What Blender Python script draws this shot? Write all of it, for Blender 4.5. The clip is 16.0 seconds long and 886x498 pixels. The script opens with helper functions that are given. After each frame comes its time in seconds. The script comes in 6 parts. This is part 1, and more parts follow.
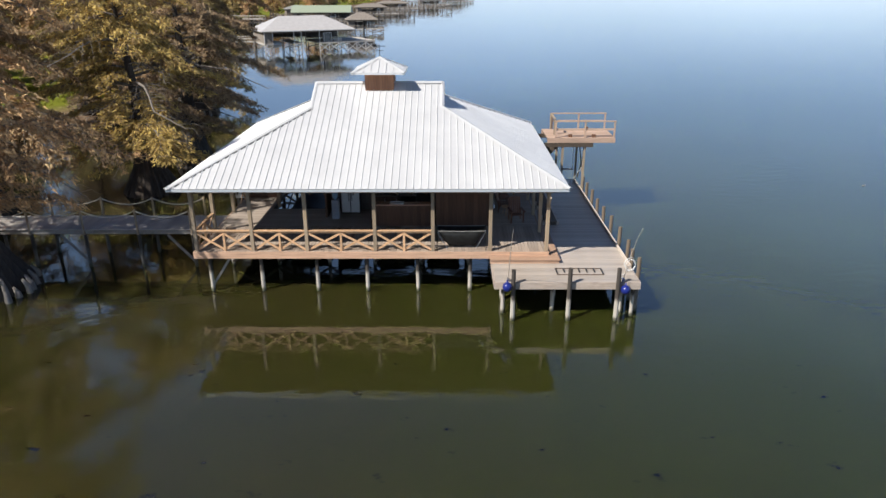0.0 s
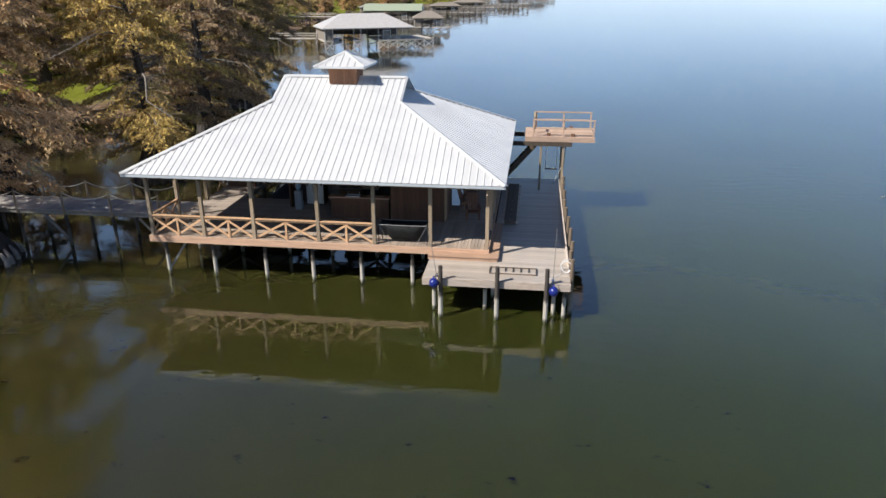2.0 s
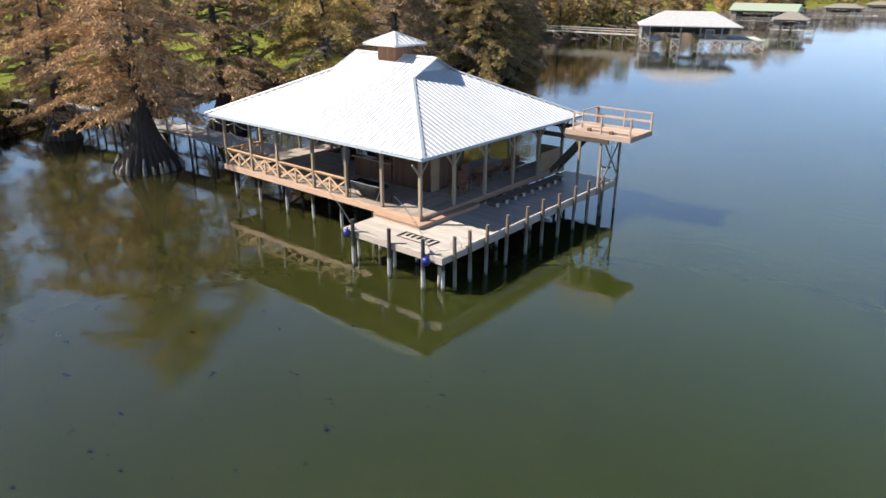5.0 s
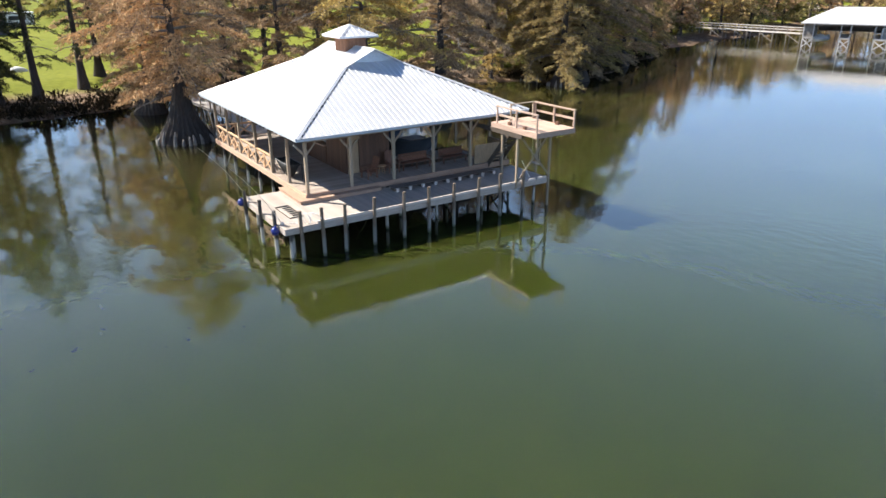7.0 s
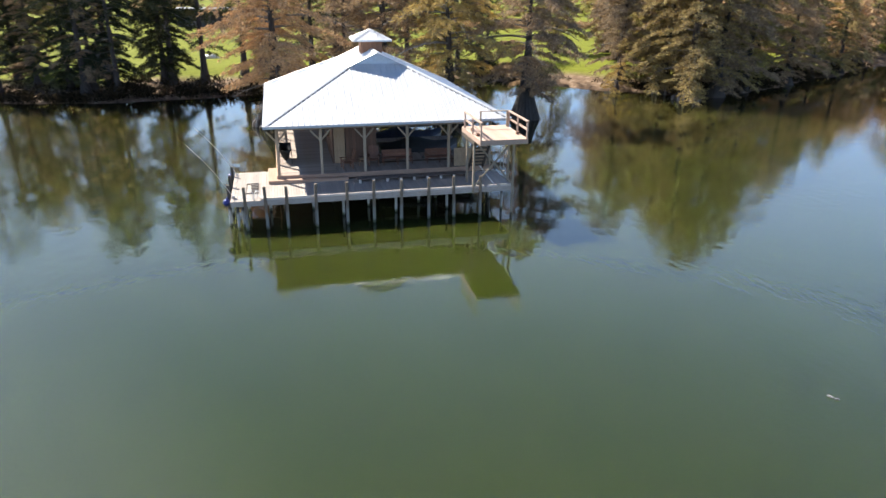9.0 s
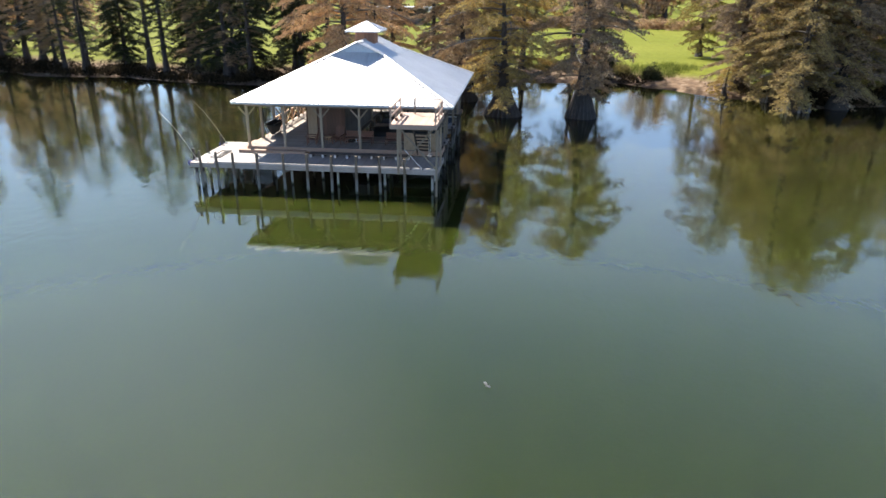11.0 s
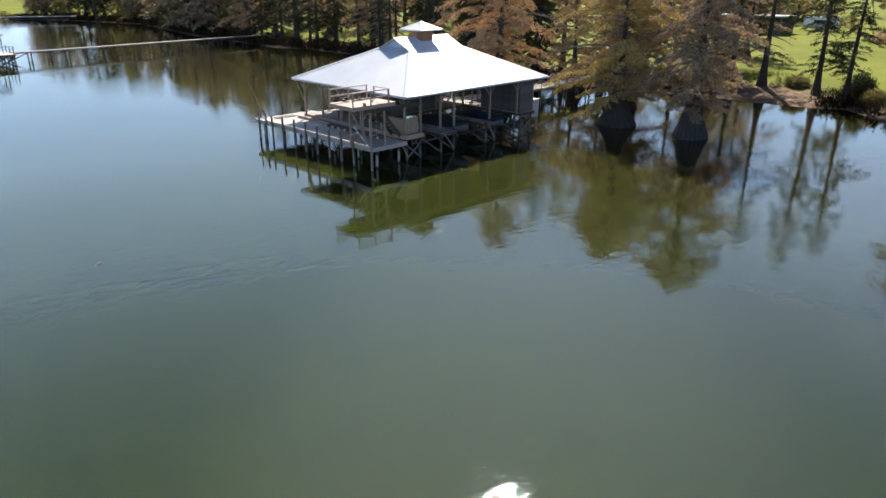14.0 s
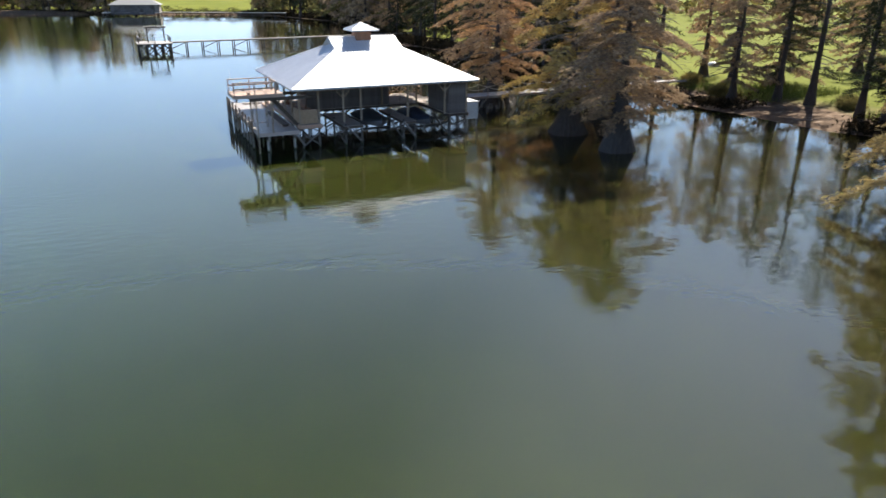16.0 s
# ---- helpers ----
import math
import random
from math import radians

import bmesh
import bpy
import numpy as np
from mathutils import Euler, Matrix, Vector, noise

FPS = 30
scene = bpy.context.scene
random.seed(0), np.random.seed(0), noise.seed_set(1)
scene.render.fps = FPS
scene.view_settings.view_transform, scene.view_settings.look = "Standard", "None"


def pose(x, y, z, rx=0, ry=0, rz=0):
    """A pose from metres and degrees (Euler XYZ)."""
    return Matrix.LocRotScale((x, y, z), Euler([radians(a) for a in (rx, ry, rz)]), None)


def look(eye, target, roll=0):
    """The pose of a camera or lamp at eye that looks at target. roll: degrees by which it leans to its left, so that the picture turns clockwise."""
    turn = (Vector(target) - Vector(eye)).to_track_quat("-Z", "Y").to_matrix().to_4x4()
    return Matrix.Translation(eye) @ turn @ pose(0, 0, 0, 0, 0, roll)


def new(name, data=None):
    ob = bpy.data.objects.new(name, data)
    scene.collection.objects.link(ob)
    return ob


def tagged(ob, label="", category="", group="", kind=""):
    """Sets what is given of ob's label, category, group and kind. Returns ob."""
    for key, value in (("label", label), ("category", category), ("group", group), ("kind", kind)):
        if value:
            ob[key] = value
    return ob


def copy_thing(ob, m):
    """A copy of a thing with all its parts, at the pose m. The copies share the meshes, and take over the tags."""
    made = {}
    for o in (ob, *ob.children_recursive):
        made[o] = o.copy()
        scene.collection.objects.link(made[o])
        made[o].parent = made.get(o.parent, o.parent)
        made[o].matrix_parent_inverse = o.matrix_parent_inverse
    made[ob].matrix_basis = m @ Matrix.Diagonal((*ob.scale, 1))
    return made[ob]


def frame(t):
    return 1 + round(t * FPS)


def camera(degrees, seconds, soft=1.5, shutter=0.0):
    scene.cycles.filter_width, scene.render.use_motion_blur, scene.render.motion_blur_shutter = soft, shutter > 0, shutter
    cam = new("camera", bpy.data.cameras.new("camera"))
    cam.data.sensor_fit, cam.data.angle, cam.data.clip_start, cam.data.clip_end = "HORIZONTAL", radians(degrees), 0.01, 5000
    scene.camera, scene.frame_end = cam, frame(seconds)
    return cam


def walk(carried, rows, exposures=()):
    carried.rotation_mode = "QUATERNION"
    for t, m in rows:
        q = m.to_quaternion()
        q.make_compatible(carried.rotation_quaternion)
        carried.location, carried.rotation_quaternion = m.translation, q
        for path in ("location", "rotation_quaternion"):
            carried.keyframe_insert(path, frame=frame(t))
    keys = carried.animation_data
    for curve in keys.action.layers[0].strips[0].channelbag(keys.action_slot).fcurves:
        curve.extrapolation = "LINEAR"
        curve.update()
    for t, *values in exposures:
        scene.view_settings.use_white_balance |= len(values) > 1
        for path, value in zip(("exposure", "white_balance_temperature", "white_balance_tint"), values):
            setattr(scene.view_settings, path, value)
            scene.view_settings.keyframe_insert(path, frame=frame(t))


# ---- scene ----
cam = camera(66.0, 16.0, 1.5, 0.4)
EXPOSURES = [(0, 0.46), (4, 0.76), (8, 1.46), (11, 1.47), (14, 1.11), (16, 1.25)]
PATH = [
    (0, (0.505, -2.285, 12.566), (0.488, -0.419, 11.846), -0.2),
    (0.5, (1.225, -2.307, 12.566), (1.191, -0.442, 11.845), -0.4),
    (1, (2.413, -2.224, 12.478), (2.338, -0.359, 11.758), -0.4),
    (1.5, (4.124, -2.137, 12.409), (3.978, -0.277, 11.688), -0.3),
    (2, (6.308, -1.98, 12.374), (6.068, -0.13, 11.653), -0.1),
    (2.5, (8.998, -1.669, 12.471), (8.638, 0.162, 11.753), -0.2),
    (3, (11.975, -1.236, 12.592), (11.445, 0.552, 11.87), -0.1),
    (3.5, (15.043, -0.693, 12.501), (14.33, 1.03, 11.778), 0.1),
    (4, (18.056, 0.291, 12.249), (17.136, 1.91, 11.521), 0.5),
    (4.5, (21.252, 1.335, 12.033), (20.21, 2.88, 11.307), 0.4),
    (5, (24.207, 2.837, 11.968), (23.027, 4.277, 11.239), 0.5),
    (7.5, (37.912, 15.244, 12.045), (36.305, 16.178, 11.306), 0.1),
    (8, (39.898, 17.934, 12.315), (38.229, 18.755, 11.578), 0.5),
    (8.5, (41.84, 21.448, 12.61), (40.09, 22.074, 11.871), 0.6),
    (11, (47.242, 42.814, 12.28), (45.396, 42.599, 11.541), 0.2),
    (11.5, (47.279, 47.81, 12.264), (45.469, 47.396, 11.522), 0.3),
    (12, (46.578, 53.174, 12.298), (44.837, 52.527, 11.554), 0.2),
    (12.5, (45.559, 58.447, 12.321), (43.904, 57.601, 11.583), 0.2),
    (13, (43.743, 63.582, 12.404), (42.2, 62.544, 11.669), 0.3),
    (13.5, (41.273, 69.028, 12.438), (39.843, 67.837, 11.705), 0.1),
    (14, (37.838, 74.457, 12.501), (36.518, 73.145, 11.77), 0.2),
    (14.5, (33.784, 79.575, 12.612), (32.566, 78.168, 11.88), 0.5),
    (15, (29.036, 84.385, 12.745), (27.939, 82.881, 12.014), 0.4),
    (15.5, (23.655, 88.505, 12.811), (22.771, 86.868, 12.079), 0.4),
    (16, (17.773, 92.057, 12.837), (16.974, 90.375, 12.106), 0.4),
]
walk(cam, [(t, look(eye, target, roll)) for t, eye, target, roll in PATH], exposures=EXPOSURES)

# ---- light ----
SUN_DIR = Vector((-0.566, -0.447, 0.692)).normalized()
SUN_EL = math.asin(SUN_DIR.z)
world = bpy.data.worlds.new("sky")
scene.world = world
world.use_nodes = True
wn = world.node_tree
sky = wn.nodes.new("ShaderNodeTexSky")
sky.sky_type = "NISHITA"
sky.sun_disc = False
sky.sun_elevation = SUN_EL
sky.sun_rotation = math.atan2(SUN_DIR.x, SUN_DIR.y)
sky.air_density = 0.9
sky.dust_density = 0.05
sky.ozone_density = 1.0
sky.altitude = 3000.0
wn.nodes["Background"].inputs["Strength"].default_value = 0.092
# thin even haze low in the sky, with faint streaks of cirrus
wc = wn.nodes.new("ShaderNodeTexCoord")
wsep = wn.nodes.new("ShaderNodeSeparateXYZ")
wn.links.new(wc.outputs["Generated"], wsep.inputs[0])
haze = wn.nodes.new("ShaderNodeMapRange")
haze.interpolation_type = "SMOOTHSTEP"
for i, v in ((1, 0.0), (2, 0.78), (3, 0.76), (4, 0.06)):
    haze.inputs[i].default_value = v
wn.links.new(wsep.outputs["Z"], haze.inputs[0])
wmap = wn.nodes.new("ShaderNodeMapping")
wmap.inputs["Scale"].default_value = (1.0, 1.6, 6.0)
wmap.inputs["Rotation"].default_value = (0.35, 0.22, 0.4)
wn.links.new(wc.outputs["Generated"], wmap.inputs["Vector"])
wnoise = wn.nodes.new("ShaderNodeTexNoise")
wnoise.inputs["Scale"].default_value = 2.4
wnoise.inputs["Detail"].default_value = 5.0
wn.links.new(wmap.outputs["Vector"], wnoise.inputs["Vector"])
wstreak = wn.nodes.new("ShaderNodeMapRange")
for i, v in ((1, 0.3), (2, 0.75), (3, 0.93), (4, 1.13)):
    wstreak.inputs[i].default_value = v
wn.links.new(wnoise.outputs["Fac"], wstreak.inputs[0])
wtint = wn.nodes.new("ShaderNodeVectorMath")
wtint.operation = "SCALE"
# the haze is bluer away from the sun and whiter round it
wdot = wn.nodes.new("ShaderNodeVectorMath")
wdot.operation = "DOT_PRODUCT"
wdot.inputs[1].default_value = SUN_DIR
wn.links.new(wc.outputs["Generated"], wdot.inputs[0])
wnear = wn.nodes.new("ShaderNodeMapRange")
wnear.interpolation_type = "SMOOTHSTEP"
for i, v in ((1, 0.15), (2, 0.98), (3, 0.0), (4, 1.0)):
    wnear.inputs[i].default_value = v
wn.links.new(wdot.outputs["Value"], wnear.inputs[0])
whue = wn.nodes.new("ShaderNodeMix")
whue.data_type = "RGBA"
whue.inputs[6].default_value = (3.4, 5.4, 8.8, 1)
whue.inputs[7].default_value = (3.85, 5.35, 7.1, 1)
wn.links.new(wnear.outputs[0], whue.inputs[0])
# and palest right at the skyline
wlow = wn.nodes.new("ShaderNodeMapRange")
wlow.interpolation_type = "SMOOTHSTEP"
for i, v in ((1, 0.0), (2, 0.17), (3, 0.75), (4, 0.0)):
    wlow.inputs[i].default_value = v
wn.links.new(wsep.outputs["Z"], wlow.inputs[0])
wpale = wn.nodes.new("ShaderNodeMix")
wpale.data_type = "RGBA"
wpale.inputs[7].default_value = (5.6, 6.8, 8.4, 1)
wn.links.new(wlow.outputs[0], wpale.inputs[0])
wn.links.new(whue.outputs[2], wpale.inputs[6])
wn.links.new(wpale.outputs[2], wtint.inputs[0])
wn.links.new(wstreak.outputs[0], wtint.inputs["Scale"])
wmix = wn.nodes.new("ShaderNodeMix")
wmix.data_type = "RGBA"
wn.links.new(haze.outputs[0], wmix.inputs[0])
wn.links.new(sky.outputs["Color"], wmix.inputs[6])
wn.links.new(wtint.outputs[0], wmix.inputs[7])
# the upper sky is deeper, and the thin haze glows in a broad ring close round the sun
wdeep = wn.nodes.new("ShaderNodeMapRange")
wdeep.interpolation_type = "SMOOTHSTEP"
for i, v in ((1, 0.28), (2, 0.62), (3, 0.0), (4, 1.0)):
    wdeep.inputs[i].default_value = v
wn.links.new(wsep.outputs["Z"], wdeep.inputs[0])
wblue = wn.nodes.new("ShaderNodeMix")
wblue.data_type = "RGBA"
wblue.inputs[6].default_value = (1.0, 1.0, 1.0, 1)
wblue.inputs[7].default_value = (0.36, 0.48, 0.74, 1)
wn.links.new(wdeep.outputs[0], wblue.inputs[0])
wupper = wn.nodes.new("ShaderNodeVectorMath")
wupper.operation = "MULTIPLY"
wn.links.new(wmix.outputs[2], wupper.inputs[0])
wn.links.new(wblue.outputs[2], wupper.inputs[1])
# the zenith is the deepest blue of all
wtop = wn.nodes.new("ShaderNodeMapRange")
wtop.interpolation_type = "SMOOTHSTEP"
for i, v in ((1, 0.60), (2, 0.86), (3, 1.0), (4, 0.34)):
    wtop.inputs[i].default_value = v
wn.links.new(wsep.outputs["Z"], wtop.inputs[0])
wzen = wn.nodes.new("ShaderNodeVectorMath")
wzen.operation = "SCALE"
wn.links.new(wupper.outputs[0], wzen.inputs[0])
wn.links.new(wtop.outputs[0], wzen.inputs["Scale"])
wglow = wn.nodes.new("ShaderNodeMapRange")
wglow.interpolation_type = "SMOOTHSTEP"
for i, v in ((1, 0.88), (2, 1.0), (3, 0.0), (4, 1.0)):
    wglow.inputs[i].default_value = v
wn.links.new(wdot.outputs["Value"], wglow.inputs[0])
waur = wn.nodes.new("ShaderNodeVectorMath")
waur.operation = "SCALE"
waur.inputs[0].default_value = (2.6, 2.8, 2.8)
wn.links.new(wglow.outputs[0], waur.inputs["Scale"])
wsum = wn.nodes.new("ShaderNodeVectorMath")
wsum.operation = "ADD"
wn.links.new(wzen.outputs[0], wsum.inputs[0])
wn.links.new(waur.outputs[0], wsum.inputs[1])
wn.links.new(wsum.outputs[0], wn.nodes["Background"].inputs["Color"])
sun_data = bpy.data.lights.new("sun", "SUN")
sun_data.energy = 5.0
sun_data.angle = radians(0.55)
sun_data.color = (1.0, 0.95, 0.88)
sun = new("sun", sun_data)
sun.rotation_euler = SUN_DIR.to_track_quat("Z", "Y").to_euler()


# ---- materials ----
def mat_new(name):
    m = bpy.data.materials.new(name)
    m.use_nodes = True
    nt = m.node_tree
    return m, nt, nt.nodes["Principled BSDF"]


def ramp(nt, fac, stops):
    r = nt.nodes.new("ShaderNodeValToRGB")
    el = r.color_ramp.elements
    while len(el) < len(stops):
        el.new(0.5)
    for e, (p, c) in zip(el, stops):
        e.position = p
        e.color = (*c, 1)
    nt.links.new(fac, r.inputs["Fac"])
    return r.outputs["Color"]


def noise_tex(nt, scale, detail=4.0, stretch=(1, 1, 1), rough=0.55, coord="Object"):
    tc = nt.nodes.new("ShaderNodeTexCoord")
    mp = nt.nodes.new("ShaderNodeMapping")
    mp.inputs["Scale"].default_value = stretch
    n = nt.nodes.new("ShaderNodeTexNoise")
    n.inputs["Scale"].default_value = scale
    n.inputs["Detail"].default_value = detail
    n.inputs["Roughness"].default_value = rough
    nt.links.new(tc.outputs[coord], mp.inputs["Vector"])
    nt.links.new(mp.outputs["Vector"], n.inputs["Vector"])
    return n.outputs["Fac"]


def mix_col(nt, fac, a, b, mode="MIX"):
    x = nt.nodes.new("ShaderNodeMix")
    x.data_type = "RGBA"
    x.blend_type = mode
    for sock, v in ((x.inputs[0], fac), (x.inputs[6], a), (x.inputs[7], b)):
        if isinstance(v, (int, float)):
            sock.default_value = v
        elif isinstance(v, tuple):
            sock.default_value = (*v, 1)
        else:
            nt.links.new(v, sock)
    return x.outputs[2]


def bump(nt, bsdf, height, strength, dist=0.01):
    b = nt.nodes.new("ShaderNodeBump")
    b.inputs["Strength"].default_value = strength
    b.inputs["Distance"].default_value = dist
    nt.links.new(height, b.inputs["Height"])
    nt.links.new(b.outputs["Normal"], bsdf.inputs["Normal"])


def math_node(nt, op, a, b=0.0):
    n = nt.nodes.new("ShaderNodeMath")
    n.operation = op
    for i, v in enumerate((a, b)):
        if isinstance(v, (int, float)):
            n.inputs[i].default_value = v
        else:
            nt.links.new(v, n.inputs[i])
    return n.outputs[0]


def scaled(c, k):
    return tuple(min(1.0, v * k) for v in c)


def wood(name, base, grain=(1, 1, 1), vary=0.35, rough=0.75, weather=0.0):
    """Sawn timber: long grain, board to board change, grey weathering."""
    m, nt, b = mat_new(name)
    g = noise_tex(nt, 9, 6, grain, 0.65)
    col = ramp(nt, g, [(0.25, scaled(base, 0.62)), (0.5, base), (0.78, scaled(base, 1.28))])
    oi = nt.nodes.new("ShaderNodeObjectInfo")
    k = ramp(nt, oi.outputs["Random"], [(0.0, (1 - vary,) * 3), (1.0, (1.0, 1.0, 1.0))])
    col = mix_col(nt, 1.0, col, k, "MULTIPLY")
    if weather:
        w = noise_tex(nt, 0.9, 5)
        w = ramp(nt, w, [(0.35, (0, 0, 0)), (0.7, (1, 1, 1))])
        w = math_node(nt, "MULTIPLY", w, weather)
        col = mix_col(nt, w, col, (0.36, 0.34, 0.32))
    nt.links.new(col, b.inputs["Base Color"])
    b.inputs["Roughness"].default_value = rough
    bump(nt, b, g, 0.35, 0.006)
    return m


def plain(name, col, rough=0.5, metal=0.0, var=0.12, scale=6.0):
    m, nt, b = mat_new(name)
    n = noise_tex(nt, scale, 5)
    nt.links.new(ramp(nt, n, [(0.25, scaled(col, 1 - var)), (0.75, scaled(col, 1 + var))]), b.inputs["Base Color"])
    b.inputs["Roughness"].default_value = rough
    b.inputs["Metallic"].default_value = metal
    return m


M_NEWPINE_X = wood("new_pine_lengthwise_x", (0.52, 0.33, 0.22), (0.12, 2.2, 2.2))
M_NEWPINE_Y = wood("new_pine_lengthwise_y", (0.52, 0.33, 0.22), (2.2, 0.12, 2.2))
M_RAILPINE = wood("railing_pine", (0.62, 0.385, 0.215), (0.8, 0.8, 0.8), 0.2)
M_PLATFORM = wood("platform_pine", (0.47, 0.325, 0.24), (0.15, 2.0, 2.0), 0.22)
M_POST = wood("treated_post", (0.35, 0.265, 0.175), (3, 3, 0.15), 0.3, 0.8, 0.15)
M_DECK_X = wood("deck_board_x", (0.38, 0.30, 0.235), (0.1, 2.5, 2.5), 0.35, 0.8, 0.45)
M_DECK_Y = wood("deck_board_y", (0.40, 0.305, 0.23), (2.5, 0.1, 2.5), 0.35, 0.8, 0.35)
M_DARKWALL = wood("stained_wall_board", (0.15, 0.073, 0.04), (3, 3, 0.12), 0.35, 0.6)
M_TANPLY = wood("pale_plywood", (0.42, 0.29, 0.17), (1.2, 1.2, 0.3), 0.2, 0.7)
M_BRACE = wood("grey_brace_plank", (0.17, 0.15, 0.13), (0.6, 0.6, 0.6), 0.3, 0.9, 0.2)
M_WAY = wood("walkway_plank", (0.50, 0.45, 0.40), (2.5, 0.1, 2.5), 0.3, 0.85, 0.5)
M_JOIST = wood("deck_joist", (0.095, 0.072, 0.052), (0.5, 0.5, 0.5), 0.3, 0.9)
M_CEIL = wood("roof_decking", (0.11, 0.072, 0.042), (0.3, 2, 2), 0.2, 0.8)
M_GREYWOOD = wood("grey_driftwood", (0.30, 0.27, 0.24), (1, 1, 1), 0.35, 0.9, 0.3)
M_CHAIR = wood("red_cedar_chair", (0.20, 0.085, 0.045), (1, 1, 1), 0.25, 0.6)
M_SHED = wood("weathered_shed_board", (0.11, 0.092, 0.08), (3, 3, 0.15), 0.35, 0.85, 0.3)
M_HULL = plain("grey_gelcoat", (0.16, 0.16, 0.165), 0.35)
M_OLDSTEP = wood("old_dark_step", (0.15, 0.115, 0.09), (1, 1, 1), 0.3, 0.9)
M_DARK = plain("black_rubber", (0.02, 0.02, 0.022), 0.6)
M_IRON = plain("black_iron", (0.03, 0.03, 0.03), 0.5, 0.6)
M_BUOY = plain("blue_vinyl", (0.012, 0.022, 0.17), 0.3)
M_WHITE = plain("white_plastic", (0.75, 0.75, 0.73), 0.4, 0.0, 0.05)
M_ROPE = plain("pale_rope", (0.60, 0.54, 0.45), 0.9, 0.0, 0.2, 30)
M_STEEL = plain("brushed_steel", (0.62, 0.62, 0.63), 0.3, 0.9)
M_CANVAS = plain("dark_canvas", (0.025, 0.027, 0.027), 0.75, 0.0, 0.3)
M_BOATBLUE = plain("navy_boat_cover", (0.015, 0.022, 0.04), 0.7, 0.0, 0.2)
M_GREYPANEL = plain("grey_sheet_panel", (0.25, 0.245, 0.235), 0.7, 0.0, 0.15)
M_GREENROOF = plain("green_roof_metal", (0.32, 0.365, 0.265), 0.5, 0.1)
M_FARROOF = plain("pale_roof_metal", (0.48, 0.46, 0.445), 0.5, 0.1, 0.1, 1.5)
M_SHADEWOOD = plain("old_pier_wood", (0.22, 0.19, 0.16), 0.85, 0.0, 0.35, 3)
M_BLEACHED = plain("bleached_dock_timber", (0.60, 0.57, 0.54), 0.85, 0.0, 0.2, 3)
M_CURB = plain("pale_curb_timber", (0.60, 0.51, 0.43), 0.8, 0.0, 0.15, 4)
M_TARRED = plain("tarred_pier_timber", (0.075, 0.066, 0.06), 0.85, 0.0, 0.4, 3)
M_PUMP = plain("pale_sheet_panel", (0.44, 0.435, 0.42), 0.7, 0.0, 0.15)
M_PALEPIER = plain("bleached_pier_wood", (0.45, 0.41, 0.36), 0.85, 0.0, 0.25, 3)


def roof_metal():
    """Mill-finish ribbed steel: bright, softly glossy, faint streaks down the slope."""
    m, nt, b = mat_new("galvalume_roof")
    big = noise_tex(nt, 0.7, 4)
    fine = noise_tex(nt, 14, 5)
    c1 = ramp(nt, big, [(0.3, (0.66, 0.66, 0.66)), (0.7, (0.74, 0.74, 0.735))])
    c2 = ramp(nt, fine, [(0.3, (0.93, 0.93, 0.93)), (0.7, (1, 1, 1))])
    col = mix_col(nt, 1.0, c1, c2, "MULTIPLY")
    oi = nt.nodes.new("ShaderNodeObjectInfo")
    k = ramp(nt, oi.outputs["Random"], [(0, (0.95, 0.95, 0.955)), (1, (1, 1, 1))])
    nt.links.new(mix_col(nt, 1.0, col, k, "MULTIPLY"), b.inputs["Base Color"])
    b.inputs["Metallic"].default_value = 0.32
    nt.links.new(math_node(nt, "ADD", math_node(nt, "MULTIPLY", fine, 0.12), 0.42), b.inputs["Roughness"])
    return m


M_ROOF = roof_metal()


def pile_mat(name, top, foot=1.0):
    """Round timber pile: dark preservative above, bleached drawdown band near the water, algae at the line."""
    m, nt, b = mat_new(name)
    g = noise_tex(nt, 5, 6, (4, 4, 0.25), 0.65)
    geo = nt.nodes.new("ShaderNodeNewGeometry")
    sep = nt.nodes.new("ShaderNodeSeparateXYZ")
    nt.links.new(geo.outputs["Position"], sep.inputs[0])
    z = math_node(nt, "ADD", sep.outputs["Z"], math_node(nt, "MULTIPLY", math_node(nt, "SUBTRACT", g, 0.5), 0.5))
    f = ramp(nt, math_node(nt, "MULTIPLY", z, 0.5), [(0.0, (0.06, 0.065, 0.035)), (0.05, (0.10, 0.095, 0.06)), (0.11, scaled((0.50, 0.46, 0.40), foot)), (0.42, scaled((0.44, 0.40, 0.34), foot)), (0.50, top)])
    col = mix_col(nt, 1.0, f, ramp(nt, g, [(0.2, (0.6, 0.6, 0.6)), (0.8, (1.2, 1.2, 1.2))]), "MULTIPLY")
    nt.links.new(col, b.inputs["Base Color"])
    b.inputs["Roughness"].default_value = 0.85
    bump(nt, b, g, 0.5, 0.02)
    return m


M_PILE = pile_mat("creosoted_pile", (0.06, 0.05, 0.042))
M_TANPILE = pile_mat("tan_timber_pile", (0.18, 0.134, 0.094), 0.5)
# the creosoted pile again, bleached foot darkened so the colour carries the shade under decks
M_DIMPILE = pile_mat("shade_dimmed_pile", (0.06, 0.05, 0.042), 0.3)


